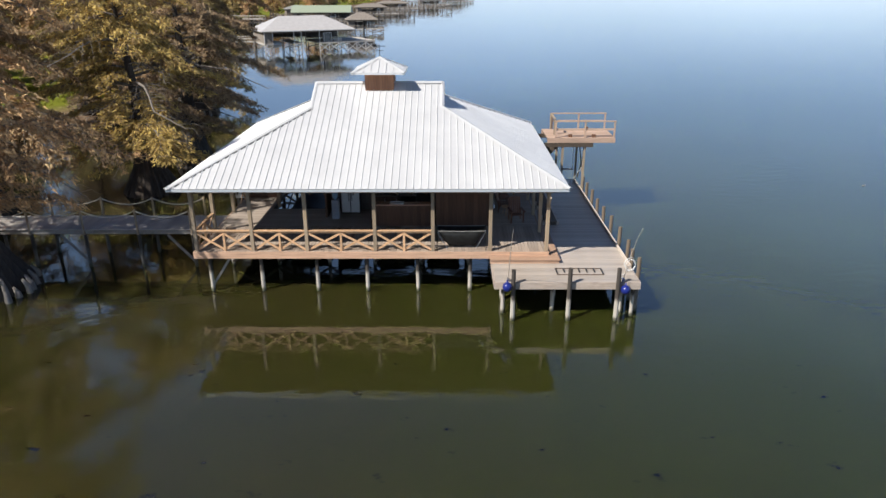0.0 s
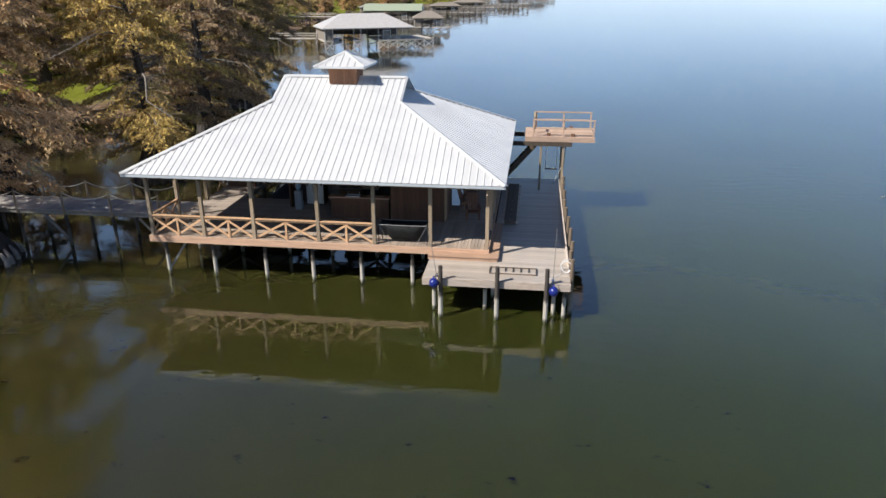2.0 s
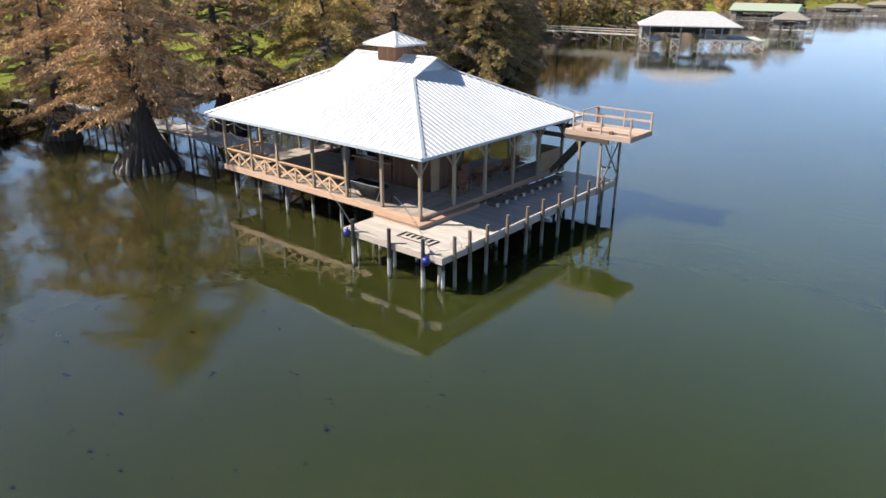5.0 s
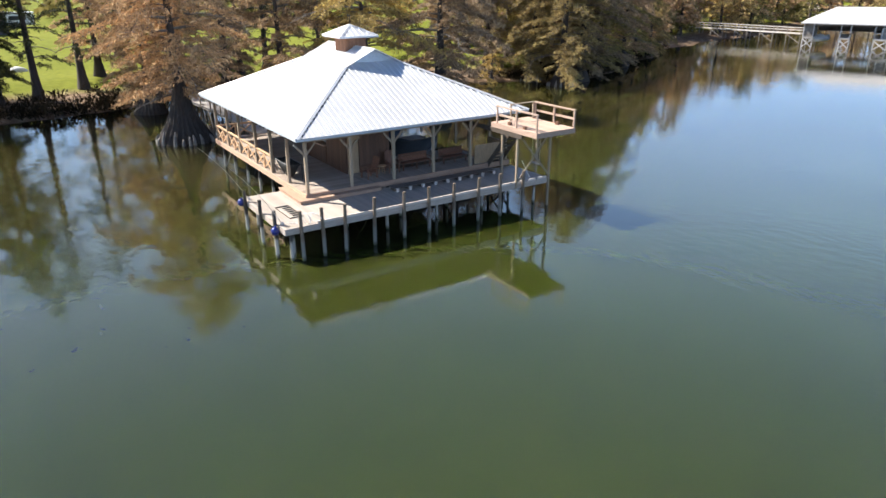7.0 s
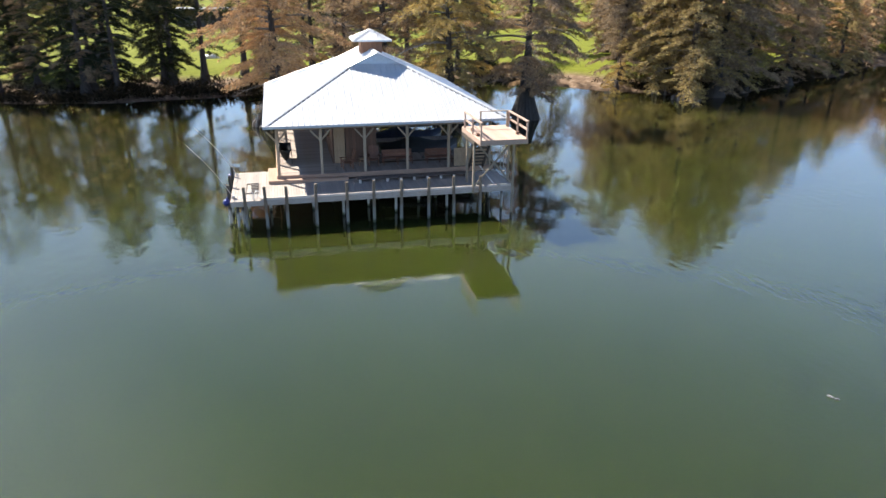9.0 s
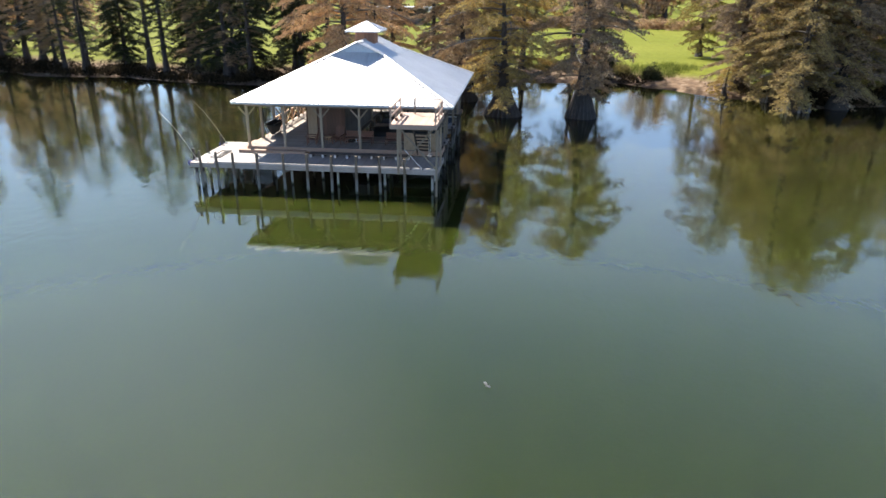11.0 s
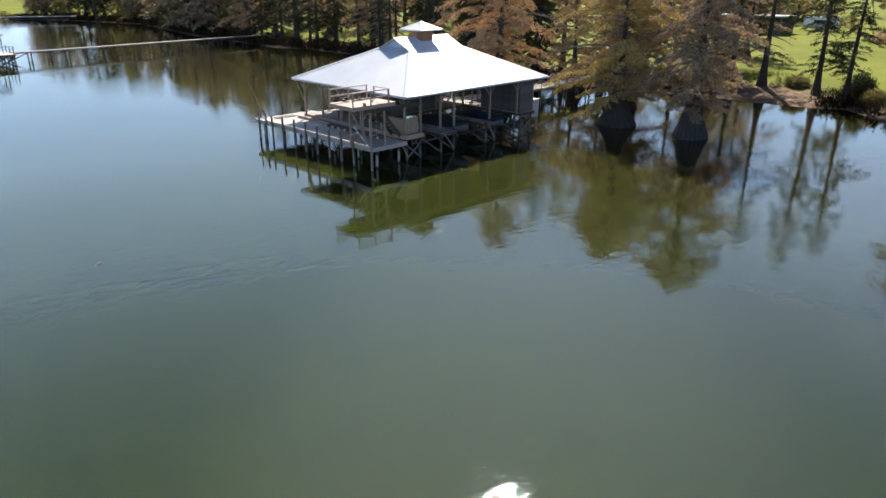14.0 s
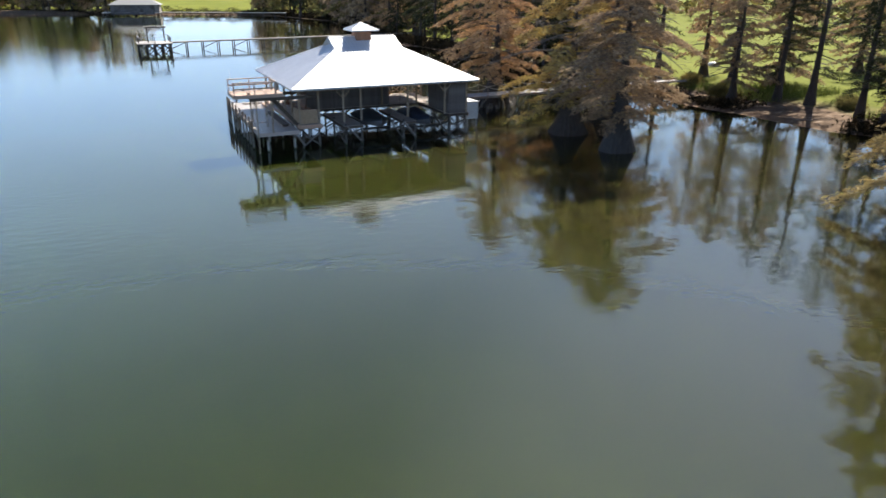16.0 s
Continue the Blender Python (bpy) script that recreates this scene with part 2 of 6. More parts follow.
def water_mat():
    m, nt, b = mat_new("lake_water")
    big = noise_tex(nt, 0.035, 4, (1, 1, 1), 0.5)
    col = ramp(nt, big, [(0.3, (0.0265, 0.0355, 0.0055)), (0.7, (0.0325, 0.0435, 0.0068))])
    # browner, weedier shallows towards the bank
    tc = nt.nodes.new("ShaderNodeTexCoord")
    sep = nt.nodes.new("ShaderNodeSeparateXYZ")
    nt.links.new(tc.outputs["Object"], sep.inputs[0])
    shallow = math_node(nt, "ADD", math_node(nt, "MULTIPLY", sep.outputs["X"], 0.022), math_node(nt, "MULTIPLY", big, 0.6))
    col = mix_col(nt, ramp(nt, shallow, [(0.05, (1, 1, 1)), (0.75, (0, 0, 0))]), col, (0.031, 0.028, 0.008))
    # weed clumps just under the surface off the south side
    spots = ramp(nt, noise_tex(nt, 0.9, 3, (1, 1.6, 1), 0.5), [(0.665, (0, 0, 0)), (0.72, (1, 1, 1))])
    near = math_node(nt, "MULTIPLY", math_node(nt, "LESS_THAN", sep.outputs["Y"], 19.0), math_node(nt, "LESS_THAN", sep.outputs["X"], 13.0))
    col = mix_col(nt, math_node(nt, "MULTIPLY", math_node(nt, "MULTIPLY", spots, near), 0.8), col, (0.008, 0.009, 0.004))
    nt.links.new(col, b.inputs["Base Color"])
    b.inputs["Roughness"].default_value = 0.02
    b.inputs["IOR"].default_value = 1.70
    # light spreads a hand's width or two in the cloudy water, so shadows on it have soft edges
    b.inputs["Subsurface Weight"].default_value = 1.0
    b.inputs["Subsurface Radius"].default_value = (0.8, 1.0, 0.6)
    b.inputs["Subsurface Scale"].default_value = 0.15
    # long low ripples in drifting patches over a slow swell, and a fine shiver on top
    calm = ramp(nt, noise_tex(nt, 0.05, 2), [(0.30, (0.35, 0.35, 0.35)), (0.70, (1, 1, 1))])
    calm.node.color_ramp.interpolation = "EASE"
    r1 = math_node(nt, "MULTIPLY", math_node(nt, "SUBTRACT", noise_tex(nt, 1.15, 2, (1, 1.5, 1), 0.45), 0.5), calm)
    r2 = noise_tex(nt, 0.22, 3, (1, 1, 1), 0.5)
    r3 = math_node(nt, "SUBTRACT", noise_tex(nt, 7.0, 3, (1, 1.3, 1), 0.55), 0.5)
    # a light breeze wrinkles the open lake past the boathouse
    breeze = ramp(nt, math_node(nt, "MULTIPLY", sep.outputs["X"], 0.02), [(0.30, (0, 0, 0)), (0.62, (1, 1, 1))])
    breeze.node.color_ramp.interpolation = "EASE"
    r4 = math_node(nt, "MULTIPLY", math_node(nt, "SUBTRACT", noise_tex(nt, 5.5, 2, (1.2, 1, 1), 0.5), 0.5), breeze)
    h = math_node(nt, "ADD", math_node(nt, "MULTIPLY", math_node(nt, "MULTIPLY", r3, calm), 0.09), math_node(nt, "ADD", math_node(nt, "MULTIPLY", r1, 0.66), math_node(nt, "MULTIPLY", r2, 0.3)))
    h = math_node(nt, "ADD", h, math_node(nt, "MULTIPLY", r4, 0.22))
    bump(nt, b, h, 0.17, 0.12)
    return m


M_WATER = water_mat()


def ground_mat():
    m, nt, b = mat_new("lawn_and_bank")
    at = nt.nodes.new("ShaderNodeAttribute")
    at.attribute_name = "inland"
    n1 = noise_tex(nt, 0.06, 5, coord="Object")
    n2 = noise_tex(nt, 1.3, 5, coord="Object")
    grass = ramp(nt, n1, [(0.3, (0.125, 0.145, 0.014)), (0.7, (0.19, 0.20, 0.028))])
    grass = mix_col(nt, 1.0, grass, ramp(nt, n2, [(0.25, (0.7, 0.7, 0.7)), (0.75, (1.1, 1.1, 1.1))]), "MULTIPLY")
    mud = ramp(nt, n2, [(0.3, (0.09, 0.06, 0.04)), (0.55, (0.18, 0.12, 0.075)), (0.75, (0.34, 0.27, 0.20))])
    edge = math_node(nt, "ADD", at.outputs["Fac"], math_node(nt, "MULTIPLY", math_node(nt, "SUBTRACT", n1, 0.5), 9.0))
    f = math_node(nt, "MULTIPLY", edge, 0.06)
    nt.links.new(mix_col(nt, ramp(nt, f, [(0.38, (0, 0, 0)), (0.62, (1, 1, 1))]), mud, grass), b.inputs["Base Color"])
    b.inputs["Roughness"].default_value = 0.95
    b.inputs["Specular IOR Level"].default_value = 0.08
    bump(nt, b, n2, 0.6, 0.15)
    return m


M_GROUND = ground_mat()


def leaf_mat(name, c0, c1, c2, through_light=0.28):
    m, nt, b = mat_new(name)
    geo = nt.nodes.new("ShaderNodeNewGeometry")
    n = noise_tex(nt, 0.55, 3)
    k = math_node(nt, "ADD", math_node(nt, "MULTIPLY", geo.outputs["Random Per Island"], 0.45), math_node(nt, "MULTIPLY", n, 0.75))
    col = ramp(nt, k, [(0.28, c0), (0.58, c1), (0.9, c2)])
    oi = nt.nodes.new("ShaderNodeObjectInfo")
    col = mix_col(nt, 1.0, col, ramp(nt, oi.outputs["Random"], [(0, (0.72, 0.76, 0.8)), (1, (1.1, 1.05, 1.0))]), "MULTIPLY")
    d = nt.nodes.new("ShaderNodeBsdfDiffuse")
    t = nt.nodes.new("ShaderNodeBsdfTranslucent")
    mx = nt.nodes.new("ShaderNodeMixShader")
    mx.inputs[0].default_value = through_light
    for s in (d, t):
        nt.links.new(col, s.inputs["Color"])
    nt.links.new(d.outputs[0], mx.inputs[1])
    nt.links.new(t.outputs[0], mx.inputs[2])
    nt.links.new(mx.outputs[0], nt.nodes["Material Output"].inputs["Surface"])
    return m


L_RUST = leaf_mat("rust_cypress_leaf", (0.23, 0.145, 0.085), (0.53, 0.34, 0.18), (0.73, 0.50, 0.26), 0.13)
L_BROWN = leaf_mat("brown_cypress_leaf", (0.18, 0.125, 0.085), (0.39, 0.27, 0.165), (0.60, 0.44, 0.25))
L_GOLD = leaf_mat("gold_cypress_leaf", (0.20, 0.13, 0.07), (0.48, 0.345, 0.125), (0.75, 0.56, 0.18), 0.16)
L_AMBER = leaf_mat("amber_cypress_leaf", (0.16, 0.115, 0.065), (0.42, 0.30, 0.13), (0.66, 0.50, 0.19))
L_OLIVE = leaf_mat("olive_cypress_leaf", (0.10, 0.09, 0.04), (0.27, 0.225, 0.085), (0.46, 0.375, 0.13))
L_GREEN = leaf_mat("dark_green_leaf", (0.024, 0.028, 0.017), (0.056, 0.062, 0.032), (0.13, 0.13, 0.06))
L_REED = leaf_mat("reed_blade", (0.06, 0.085, 0.02), (0.14, 0.18, 0.04), (0.27, 0.28, 0.09))
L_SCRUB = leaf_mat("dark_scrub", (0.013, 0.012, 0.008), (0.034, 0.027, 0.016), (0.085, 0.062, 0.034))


def bark_mat(name, c):
    m, nt, b = mat_new(name)
    g = noise_tex(nt, 2.2, 7, (4, 4, 0.35), 0.7)
    nt.links.new(ramp(nt, g, [(0.25, scaled(c, 0.4)), (0.55, c), (0.8, scaled(c, 1.7))]), b.inputs["Base Color"])
    b.inputs["Roughness"].default_value = 0.95
    bump(nt, b, g, 0.8, 0.06)
    return m


M_BARK = bark_mat("cypress_bark", (0.066, 0.052, 0.042))
M_TWIG = bark_mat("grey_twig", (0.19, 0.165, 0.14))


# ---- building helpers ----
def box(bm, x0, y0, z0, x1, y1, z1):
    v = [bm.verts.new(p) for p in ((x0, y0, z0), (x1, y0, z0), (x1, y1, z0), (x0, y1, z0), (x0, y0, z1), (x1, y0, z1), (x1, y1, z1), (x0, y1, z1))]
    for f in ((0, 3, 2, 1), (4, 5, 6, 7), (0, 1, 5, 4), (1, 2, 6, 5), (2, 3, 7, 6), (3, 0, 4, 7)):
        bm.faces.new([v[i] for i in f])
    return bm


def beam(bm, p, q, w, h, up=(0, 0, 1)):
    """A sawn length from p to q, w wide and h deep."""
    p, q = Vector(p), Vector(q)
    d = (q - p).normalized()
    u = Vector(up)
    s = d.cross(u)
    if s.length < 1e-4:
        s = d.cross(Vector((0, 1, 0)))
    s.normalize()
    t = s.cross(d).normalized()
    v = []
    for c in (p, q):
        for a, b in ((-1, -1), (1, -1), (1, 1), (-1, 1)):
            v.append(bm.verts.new(c + s * (a * w / 2) + t * (b * h / 2)))
    for f in ((0, 3, 2, 1), (4, 5, 6, 7), (0, 1, 5, 4), (1, 2, 6, 5), (2, 3, 7, 6), (3, 0, 4, 7)):
        bm.faces.new([v[i] for i in f])
    return bm


def tube(bm, pts, radii, n=8, cap=True):
    rings = []
    for i, p in enumerate(pts):
        p = Vector(p)
        a = Vector(pts[max(i - 1, 0)])
        c = Vector(pts[min(i + 1, len(pts) - 1)])
        d = (c - a).normalized()
        s = d.cross(Vector((0, 0, 1)))
        if s.length < 1e-3:
            s = Vector((1, 0, 0))
        s.normalize()
        t = d.cross(s).normalized()
        rings.append([bm.verts.new(p + (s * math.cos(k * math.tau / n) + t * math.sin(k * math.tau / n)) * radii[i]) for k in range(n)])
    for r0, r1 in zip(rings, rings[1:]):
        for k in range(n):
            bm.faces.new((r0[k], r0[(k + 1) % n], r1[(k + 1) % n], r1[k]))
    if cap:
        bm.faces.new(rings[0][::-1])
        bm.faces.new(rings[-1])
    return bm


def ball(bm, c, r, squash=1.0, u=14, v=9):
    g = bmesh.ops.create_uvsphere(bm, u_segments=u, v_segments=v, radius=r)
    for w in g["verts"]:
        w.co = Vector((w.co.x, w.co.y, w.co.z * squash)) + Vector(c)
    return bm


def mesh_of(name, bm, material, smooth=False):
    bmesh.ops.recalc_face_normals(bm, faces=bm.faces)
    me = bpy.data.meshes.new(name)
    bm.to_mesh(me)
    bm.free()
    me.materials.append(material)
    if smooth:
        for p in me.polygons:
            p.use_smooth = True
    return me


def thing(name, label, category, loc=(0, 0, 0), group="", kind=""):
    ob = new(name)
    ob.empty_display_size = 0.2
    ob.matrix_basis = Matrix.Translation(loc)
    ob["base"] = list(loc)
    return tagged(ob, label, category, group, kind)


def part(name, bm, material, parent, label="", smooth=False, bevel=0.0):
    """Links a bmesh in world places as one mesh under a thing or under a part."""
    if bevel:
        bmesh.ops.bevel(bm, geom=bm.edges[:], offset=bevel, segments=1, affect="EDGES")
    ob = new(name, mesh_of(name, bm, material, smooth))
    ob.parent = parent
    if parent.type == "EMPTY":
        ob.matrix_parent_inverse = Matrix.Translation(parent["base"]).inverted()
    if label:
        tagged(ob, label)
    return ob


def piece(name, me, parent, m):
    """An alike piece that shares its mesh, at a world pose."""
    ob = new(name, me)
    ob.parent = parent
    if parent.type == "EMPTY":
        ob.matrix_parent_inverse = Matrix.Translation(parent["base"]).inverted()
    ob.matrix_basis = m
    return ob


def solo(name, bm, material, label, category, group="", kind="", smooth=False):
    return tagged(new(name, mesh_of(name, bm, material, smooth)), label, category, group, kind)


def BM():
    return bmesh.new()


# ---- ground and lake ----
SHORE = [(-3000, 900), (-600, 420), (-400, 150), (-300, 90), (-240, 62), (-222, 30), (-205, -15), (-190, -40), (-145, -52), (-90, -42), (-57, -39), (-42, -41), (-28, -41), (-22, -38.5), (-8, -38.5),
         (-1, -35.5), (6, -34.3), (12, -36), (22, -36.5), (27, -40), (34, -41), (44, -41.3), (50, -42), (54, -44), (57.5, -38.6), (60, -37.4), (64, -33.6), (68, -31),
         (72, -26), (78, -28), (84, -30.5), (92, -35), (100, -39), (112, -46), (130, -52), (152, -56), (250, -72), (500, -50), (900, -60), (3000, -100)]


def shore_x(y):
    return float(np.interp(y, [s[0] for s in SHORE], [s[1] for s in SHORE]))


def land_z(x, y):
    d = shore_x(y) - x + 1.6 * noise.noise((x * 0.13, y * 0.13, 0))
    if d < 0:
        return max(-2.5, 0.22 * d), d
    return min(1.6, 0.10 + 0.10 * d) + 0.12 * noise.noise((x * 0.2, y * 0.2, 3)) * min(1, d / 6) + min(1.0, max(0, d - 40) * 0.012), d


def spaced(edges):
    out = []
    for a, b, n in edges:
        out += list(np.linspace(a, b, n, endpoint=False))
    return out + [edges[-1][1]]


gx = spaced([(-3000, -300, 8), (-300, -110, 24), (-110, -20, 60), (-20, 20, 6), (20, 3000, 10)])
gy = spaced([(-3000, -300, 8), (-300, -90, 24), (-90, 110, 120), (110, 300, 24), (300, 3000, 10)])
verts, inland, faces = [], [], []
for y in gy:
    for x in gx:
        z, d = land_z(x, y)
        verts.append((x, y, z))
        inland.append(d)
nx = len(gx)
for j in range(len(gy) - 1):
    for i in range(nx - 1):
        a = j * nx + i
        faces.append((a, a + 1, a + nx + 1, a + nx))
gm = bpy.data.meshes.new("ground")
gm.from_pydata(verts, [], faces)
gm.attributes.new("inland", "FLOAT", "POINT").data.foreach_set("value", inland)
gm.materials.append(M_GROUND)
for p in gm.polygons:
    p.use_smooth = True
tagged(new("ground", gm), "mown green lawn with a bare brown leaf-littered bank", "ground", kind="structure")
bm = BM()
wx, wy = (-6500, -600, -120, 0, 120, 600, 6500), (-3400, -600, -120, 0, 120, 600, 8000)
grid = [[bm.verts.new((x, y, 0)) for x in wx] for y in wy]
for r0, r1 in zip(grid, grid[1:]):
    for i in range(len(wx) - 1):
        bm.faces.new((r0[i], r0[i + 1], r1[i + 1], r1[i]))
solo("water", bm, M_WATER, "calm murky green lake water with faint ripples", "lake", kind="structure")

# ---- boathouse roof ----
EX0, EX1, EY0, EY1, EZ = -11.01, 5.42, 24.31, 38.54, 4.905
RX0, RX1, RY, RZ = -5.85, 0.18, 31.425, 8.23
SL = (RZ - EZ) / (RY - EY0)
CX = (EX0 + EX1) / 2
house = thing("boathouse", "open-sided timber boathouse on piles with a white ribbed metal hip roof", "boathouse", (CX, RY, 0))


def roof_plane(origin, u_dir, v_dir, u_len, top):
    """A ribbed slope laid panel by panel; top(u) is the horizontal run at u."""
    o, u, w = Vector(origin), Vector(u_dir), Vector(v_dir)
    nrm = Vector((-w.x * SL, -w.y * SL, 1)).normalized()

    def at(a, r, lift=0.0):
        return o + u * a + w * r + Vector((0, 0, SL * r)) + nrm * lift

    n = round(u_len / 0.92)
    step = u_len / n
    for i in range(n):
        a0, a1 = i * step, (i + 1) * step
        cuts = sorted({a0, a1, *[b for b in top.breaks if a0 + 1e-3 < b < a1 - 1e-3]})
        bm = BM()
        for c0, c1 in zip(cuts, cuts[1:]):
            lo = [at(c0, 0), at(c1, 0)]
            e = 1e-4
            hi = [at(c1, top(c1 - e)), at(c0, top(c0 + e))]
            pts = lo + ([hi[1]] if top(c1 - e) < 0.01 else ([hi[0]] if top(c0 + e) < 0.01 else hi))
            up_f = [bm.verts.new(p) for p in pts]
            dn_f = [bm.verts.new(p - nrm * 0.012) for p in pts]
            bm.faces.new(up_f)
            bm.faces.new(dn_f[::-1])
            bm.faces.new((up_f[0], dn_f[0], dn_f[1], up_f[1]))
        for k in range(3):
            a = a0 + (k + 0.02) * step / 3 + 0.02
            t = max(0.05, min(top(a), top(a + 0.05)))
            q = []
            for r in (0.0, t):
                for da, l in ((-0.022, 0.0), (-0.011, 0.028), (0.011, 0.028), (0.022, 0.0)):
                    q.append(bm.verts.new(at(a + da, r, l)))
            for j in range(3):
                bm.faces.new((q[j], q[j + 1], q[j + 5], q[j + 4]))
            bm.faces.new((q[0], q[1], q[2], q[3]))
        yield bm


class Top:
    def __init__(self, fn, breaks):
        self.fn, self.breaks = fn, breaks

    def __call__(self, a):
        return max(0.0, self.fn(a))


WX, WY = EX1 - EX0, EY1 - EY0
HALF = RY - EY0
GW = EX1 - RX1            # run of the hip ends up to the verge
roof = part("roof", box(BM(), RX0 + 0.35, RY - 0.07, RZ - 0.14, RX1 - 0.35, RY + 0.07, RZ - 0.03), M_JOIST, house, "white ribbed metal hip roof with small gables")


def long_top(a):
    x = EX0 + a
    return HALF if RX0 <= x <= RX1 else min(a, WX - a)


def end_top(a):
    return min(a, WY - a, GW + 0.35)


lt = Top(long_top, [RX0 - EX0, RX1 - EX0])
et = Top(end_top, [GW + 0.35, WY - GW - 0.35])
for o, u, w, ln, tp in (((EX0, EY0, EZ), (1, 0, 0), (0, 1, 0), WX, lt), ((EX1, EY1, EZ), (-1, 0, 0), (0, -1, 0), WX, lt),
                            ((EX1, EY0, EZ), (0, 1, 0), (-1, 0, 0), WY, et), ((EX0, EY1, EZ), (0, -1, 0), (1, 0, 0), WY, et)):
    for bm in roof_plane(o, u, w, ln, tp):
        part("roof_panel", bm, M_ROOF, roof)


def cap(bm, p, q, w=0.26, h=0.05):
    p, q = Vector(p), Vector(q)
    d = (q - p).normalized()
    s = d.cross(Vector((0, 0, 1))).normalized()
    ring = []
    for c in (p, q):
        for a, z in ((-w, -0.17 * w), (0, h * 0.3), (w, -0.17 * w)):
            ring.append(bm.verts.new(c + s * a * 0.5 + Vector((0, 0, z + 0.03))))
    for j in range(2):
        bm.faces.new((ring[j], ring[j + 1], ring[j + 4], ring[j + 3]))
    bm.faces.new((ring[0], ring[1], ring[2]))
    bm.faces.new((ring[3], ring[5], ring[4]))
    return bm


HZ = EZ + SL * GW
for sx, ex, rx in ((1, EX1, RX1), (-1, EX0, RX0)):
    for sy, ey in ((1, EY0), (-1, EY1)):
        part("hip_cap", cap(BM(), (ex, ey, EZ + 0.02), (rx, ey + sy * GW, HZ + 0.02), 0.30), M_ROOF, roof)
        part("verge_trim", cap(BM(), (rx + sx * 0.02, ey + sy * GW, HZ), (rx + sx * 0.02, RY, RZ), 0.2), M_ROOF, roof)
    # little gable under the verge
    gx_ = rx - sx * 0.34
    bm = BM()
    zb = EZ + SL * (GW + 0.34)
    hw = (RZ - zb) / SL
    tri = [(gx_, RY - hw - 0.25, zb - 0.1), (gx_, RY + hw + 0.25, zb - 0.1), (gx_, RY, RZ - 0.03)]
    f0 = [bm.verts.new(p) for p in tri]
    f1 = [bm.verts.new((p[0] - sx * 0.05, p[1], p[2])) for p in tri]
    bm.faces.new(f0)
    bm.faces.new(f1[::-1])
    part("gable", bm, plain("gable_panel", (0.55, 0.60, 0.66), 0.5, 0.2) if sx > 0 else M_ROOF, roof, "pale blue-grey gable panel")
# dark open ends of the ribs along each hip
M_GAP = plain("rib_end_gap", (0.12, 0.125, 0.13), 0.7)
gap_me = mesh_of("closure_gap", box(BM(), -0.13, -0.035, 0, 0.13, 0.035, 0.012), M_GAP)
for sx, ex, rx in ((1, EX1, RX1), (-1, EX0, RX0)):
    for sy, ey in ((1, EY0), (-1, EY1)):
        h0, h1 = Vector((ex, ey, EZ)), Vector((rx, ey + sy * GW, HZ))
        hd = (h1 - h0).normalized()
        for along, nv in (((-sx, 0, 0), Vector((0, -sy * SL, 1)).normalized()), ((0, sy, 0), Vector((sx * SL, 0, 1)).normalized())):
            if along[1] == 0 and sx > 0:
                continue
            inn = nv.cross(hd).normalized()
            if inn.dot(Vector(along)) < 0:
                inn = -inn
            yv = nv.cross(hd)
            rot = Matrix((hd, yv, nv)).transposed().to_4x4()
            for k in range(1, 19):
                c = h0.lerp(h1, k / 18.6) + inn * 0.175 + nv * 0.004
                piece("closure_gap", gap_me, roof, Matrix.Translation(c) @ rot)
part("ridge_cap", cap(BM(), (RX0, RY, RZ), (RX1, RY, RZ), 0.42), M_ROOF, roof)
# eave trim, a folded white drip edge with a fascia board behind
M_FASCIA = plain("pale_fascia", (0.44, 0.48, 0.51), 0.55, 0.1, 0.06)
for x0, y0, x1, y1 in ((EX0, EY0, EX1, EY0), (EX1, EY0, EX1, EY1), (EX1, EY1, EX0, EY1), (EX0, EY1, EX0, EY0)):
    d = (Vector((x1, y1, 0)) - Vector((x0, y0, 0))).normalized()
    off = Vector((-d.y, d.x, 0)) * 0.03
    part("fascia", beam(BM(), Vector((x0, y0, EZ - 0.08)) + off, Vector((x1, y1, EZ - 0.08)) + off, 0.035, 0.11), M_FASCIA, roof)
# underside boarding and rafters
bm = BM()
o = 0.16
c = [(EX0 + 0.1, EY0 + 0.1, EZ - o), (EX1 - 0.1, EY0 + 0.1, EZ - o), (EX1 - 0.1, EY1 - 0.1, EZ - o), (EX0 + 0.1, EY1 - 0.1, EZ - o)]
r0, r1 = (EX0 + HALF, RY, RZ - 0.28), (EX1 - HALF, RY, RZ - 0.28)
cv = [bm.verts.new(p) for p in c]
rv = [bm.verts.new(r0), bm.verts.new(r1)]
for f in ((cv[0], cv[1], rv[1], rv[0]), (cv[1], cv[2], rv[1]), (cv[2], cv[3], rv[0], rv[1]), (cv[3], cv[0], rv[0])):
    bm.faces.new(f)
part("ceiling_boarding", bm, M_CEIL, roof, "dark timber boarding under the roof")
for i in range(27):
    x = EX0 + 0.5 + i * (WX - 1.0) / 26
    run = min(x - EX0, EX1 - x, 6.5)
    for y0, s in ((EY0 + 0.08, 1), (EY1 - 0.08, -1)):
        if run > 0.8:
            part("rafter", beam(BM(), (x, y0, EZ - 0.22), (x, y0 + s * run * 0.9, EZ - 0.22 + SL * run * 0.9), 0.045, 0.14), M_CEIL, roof)

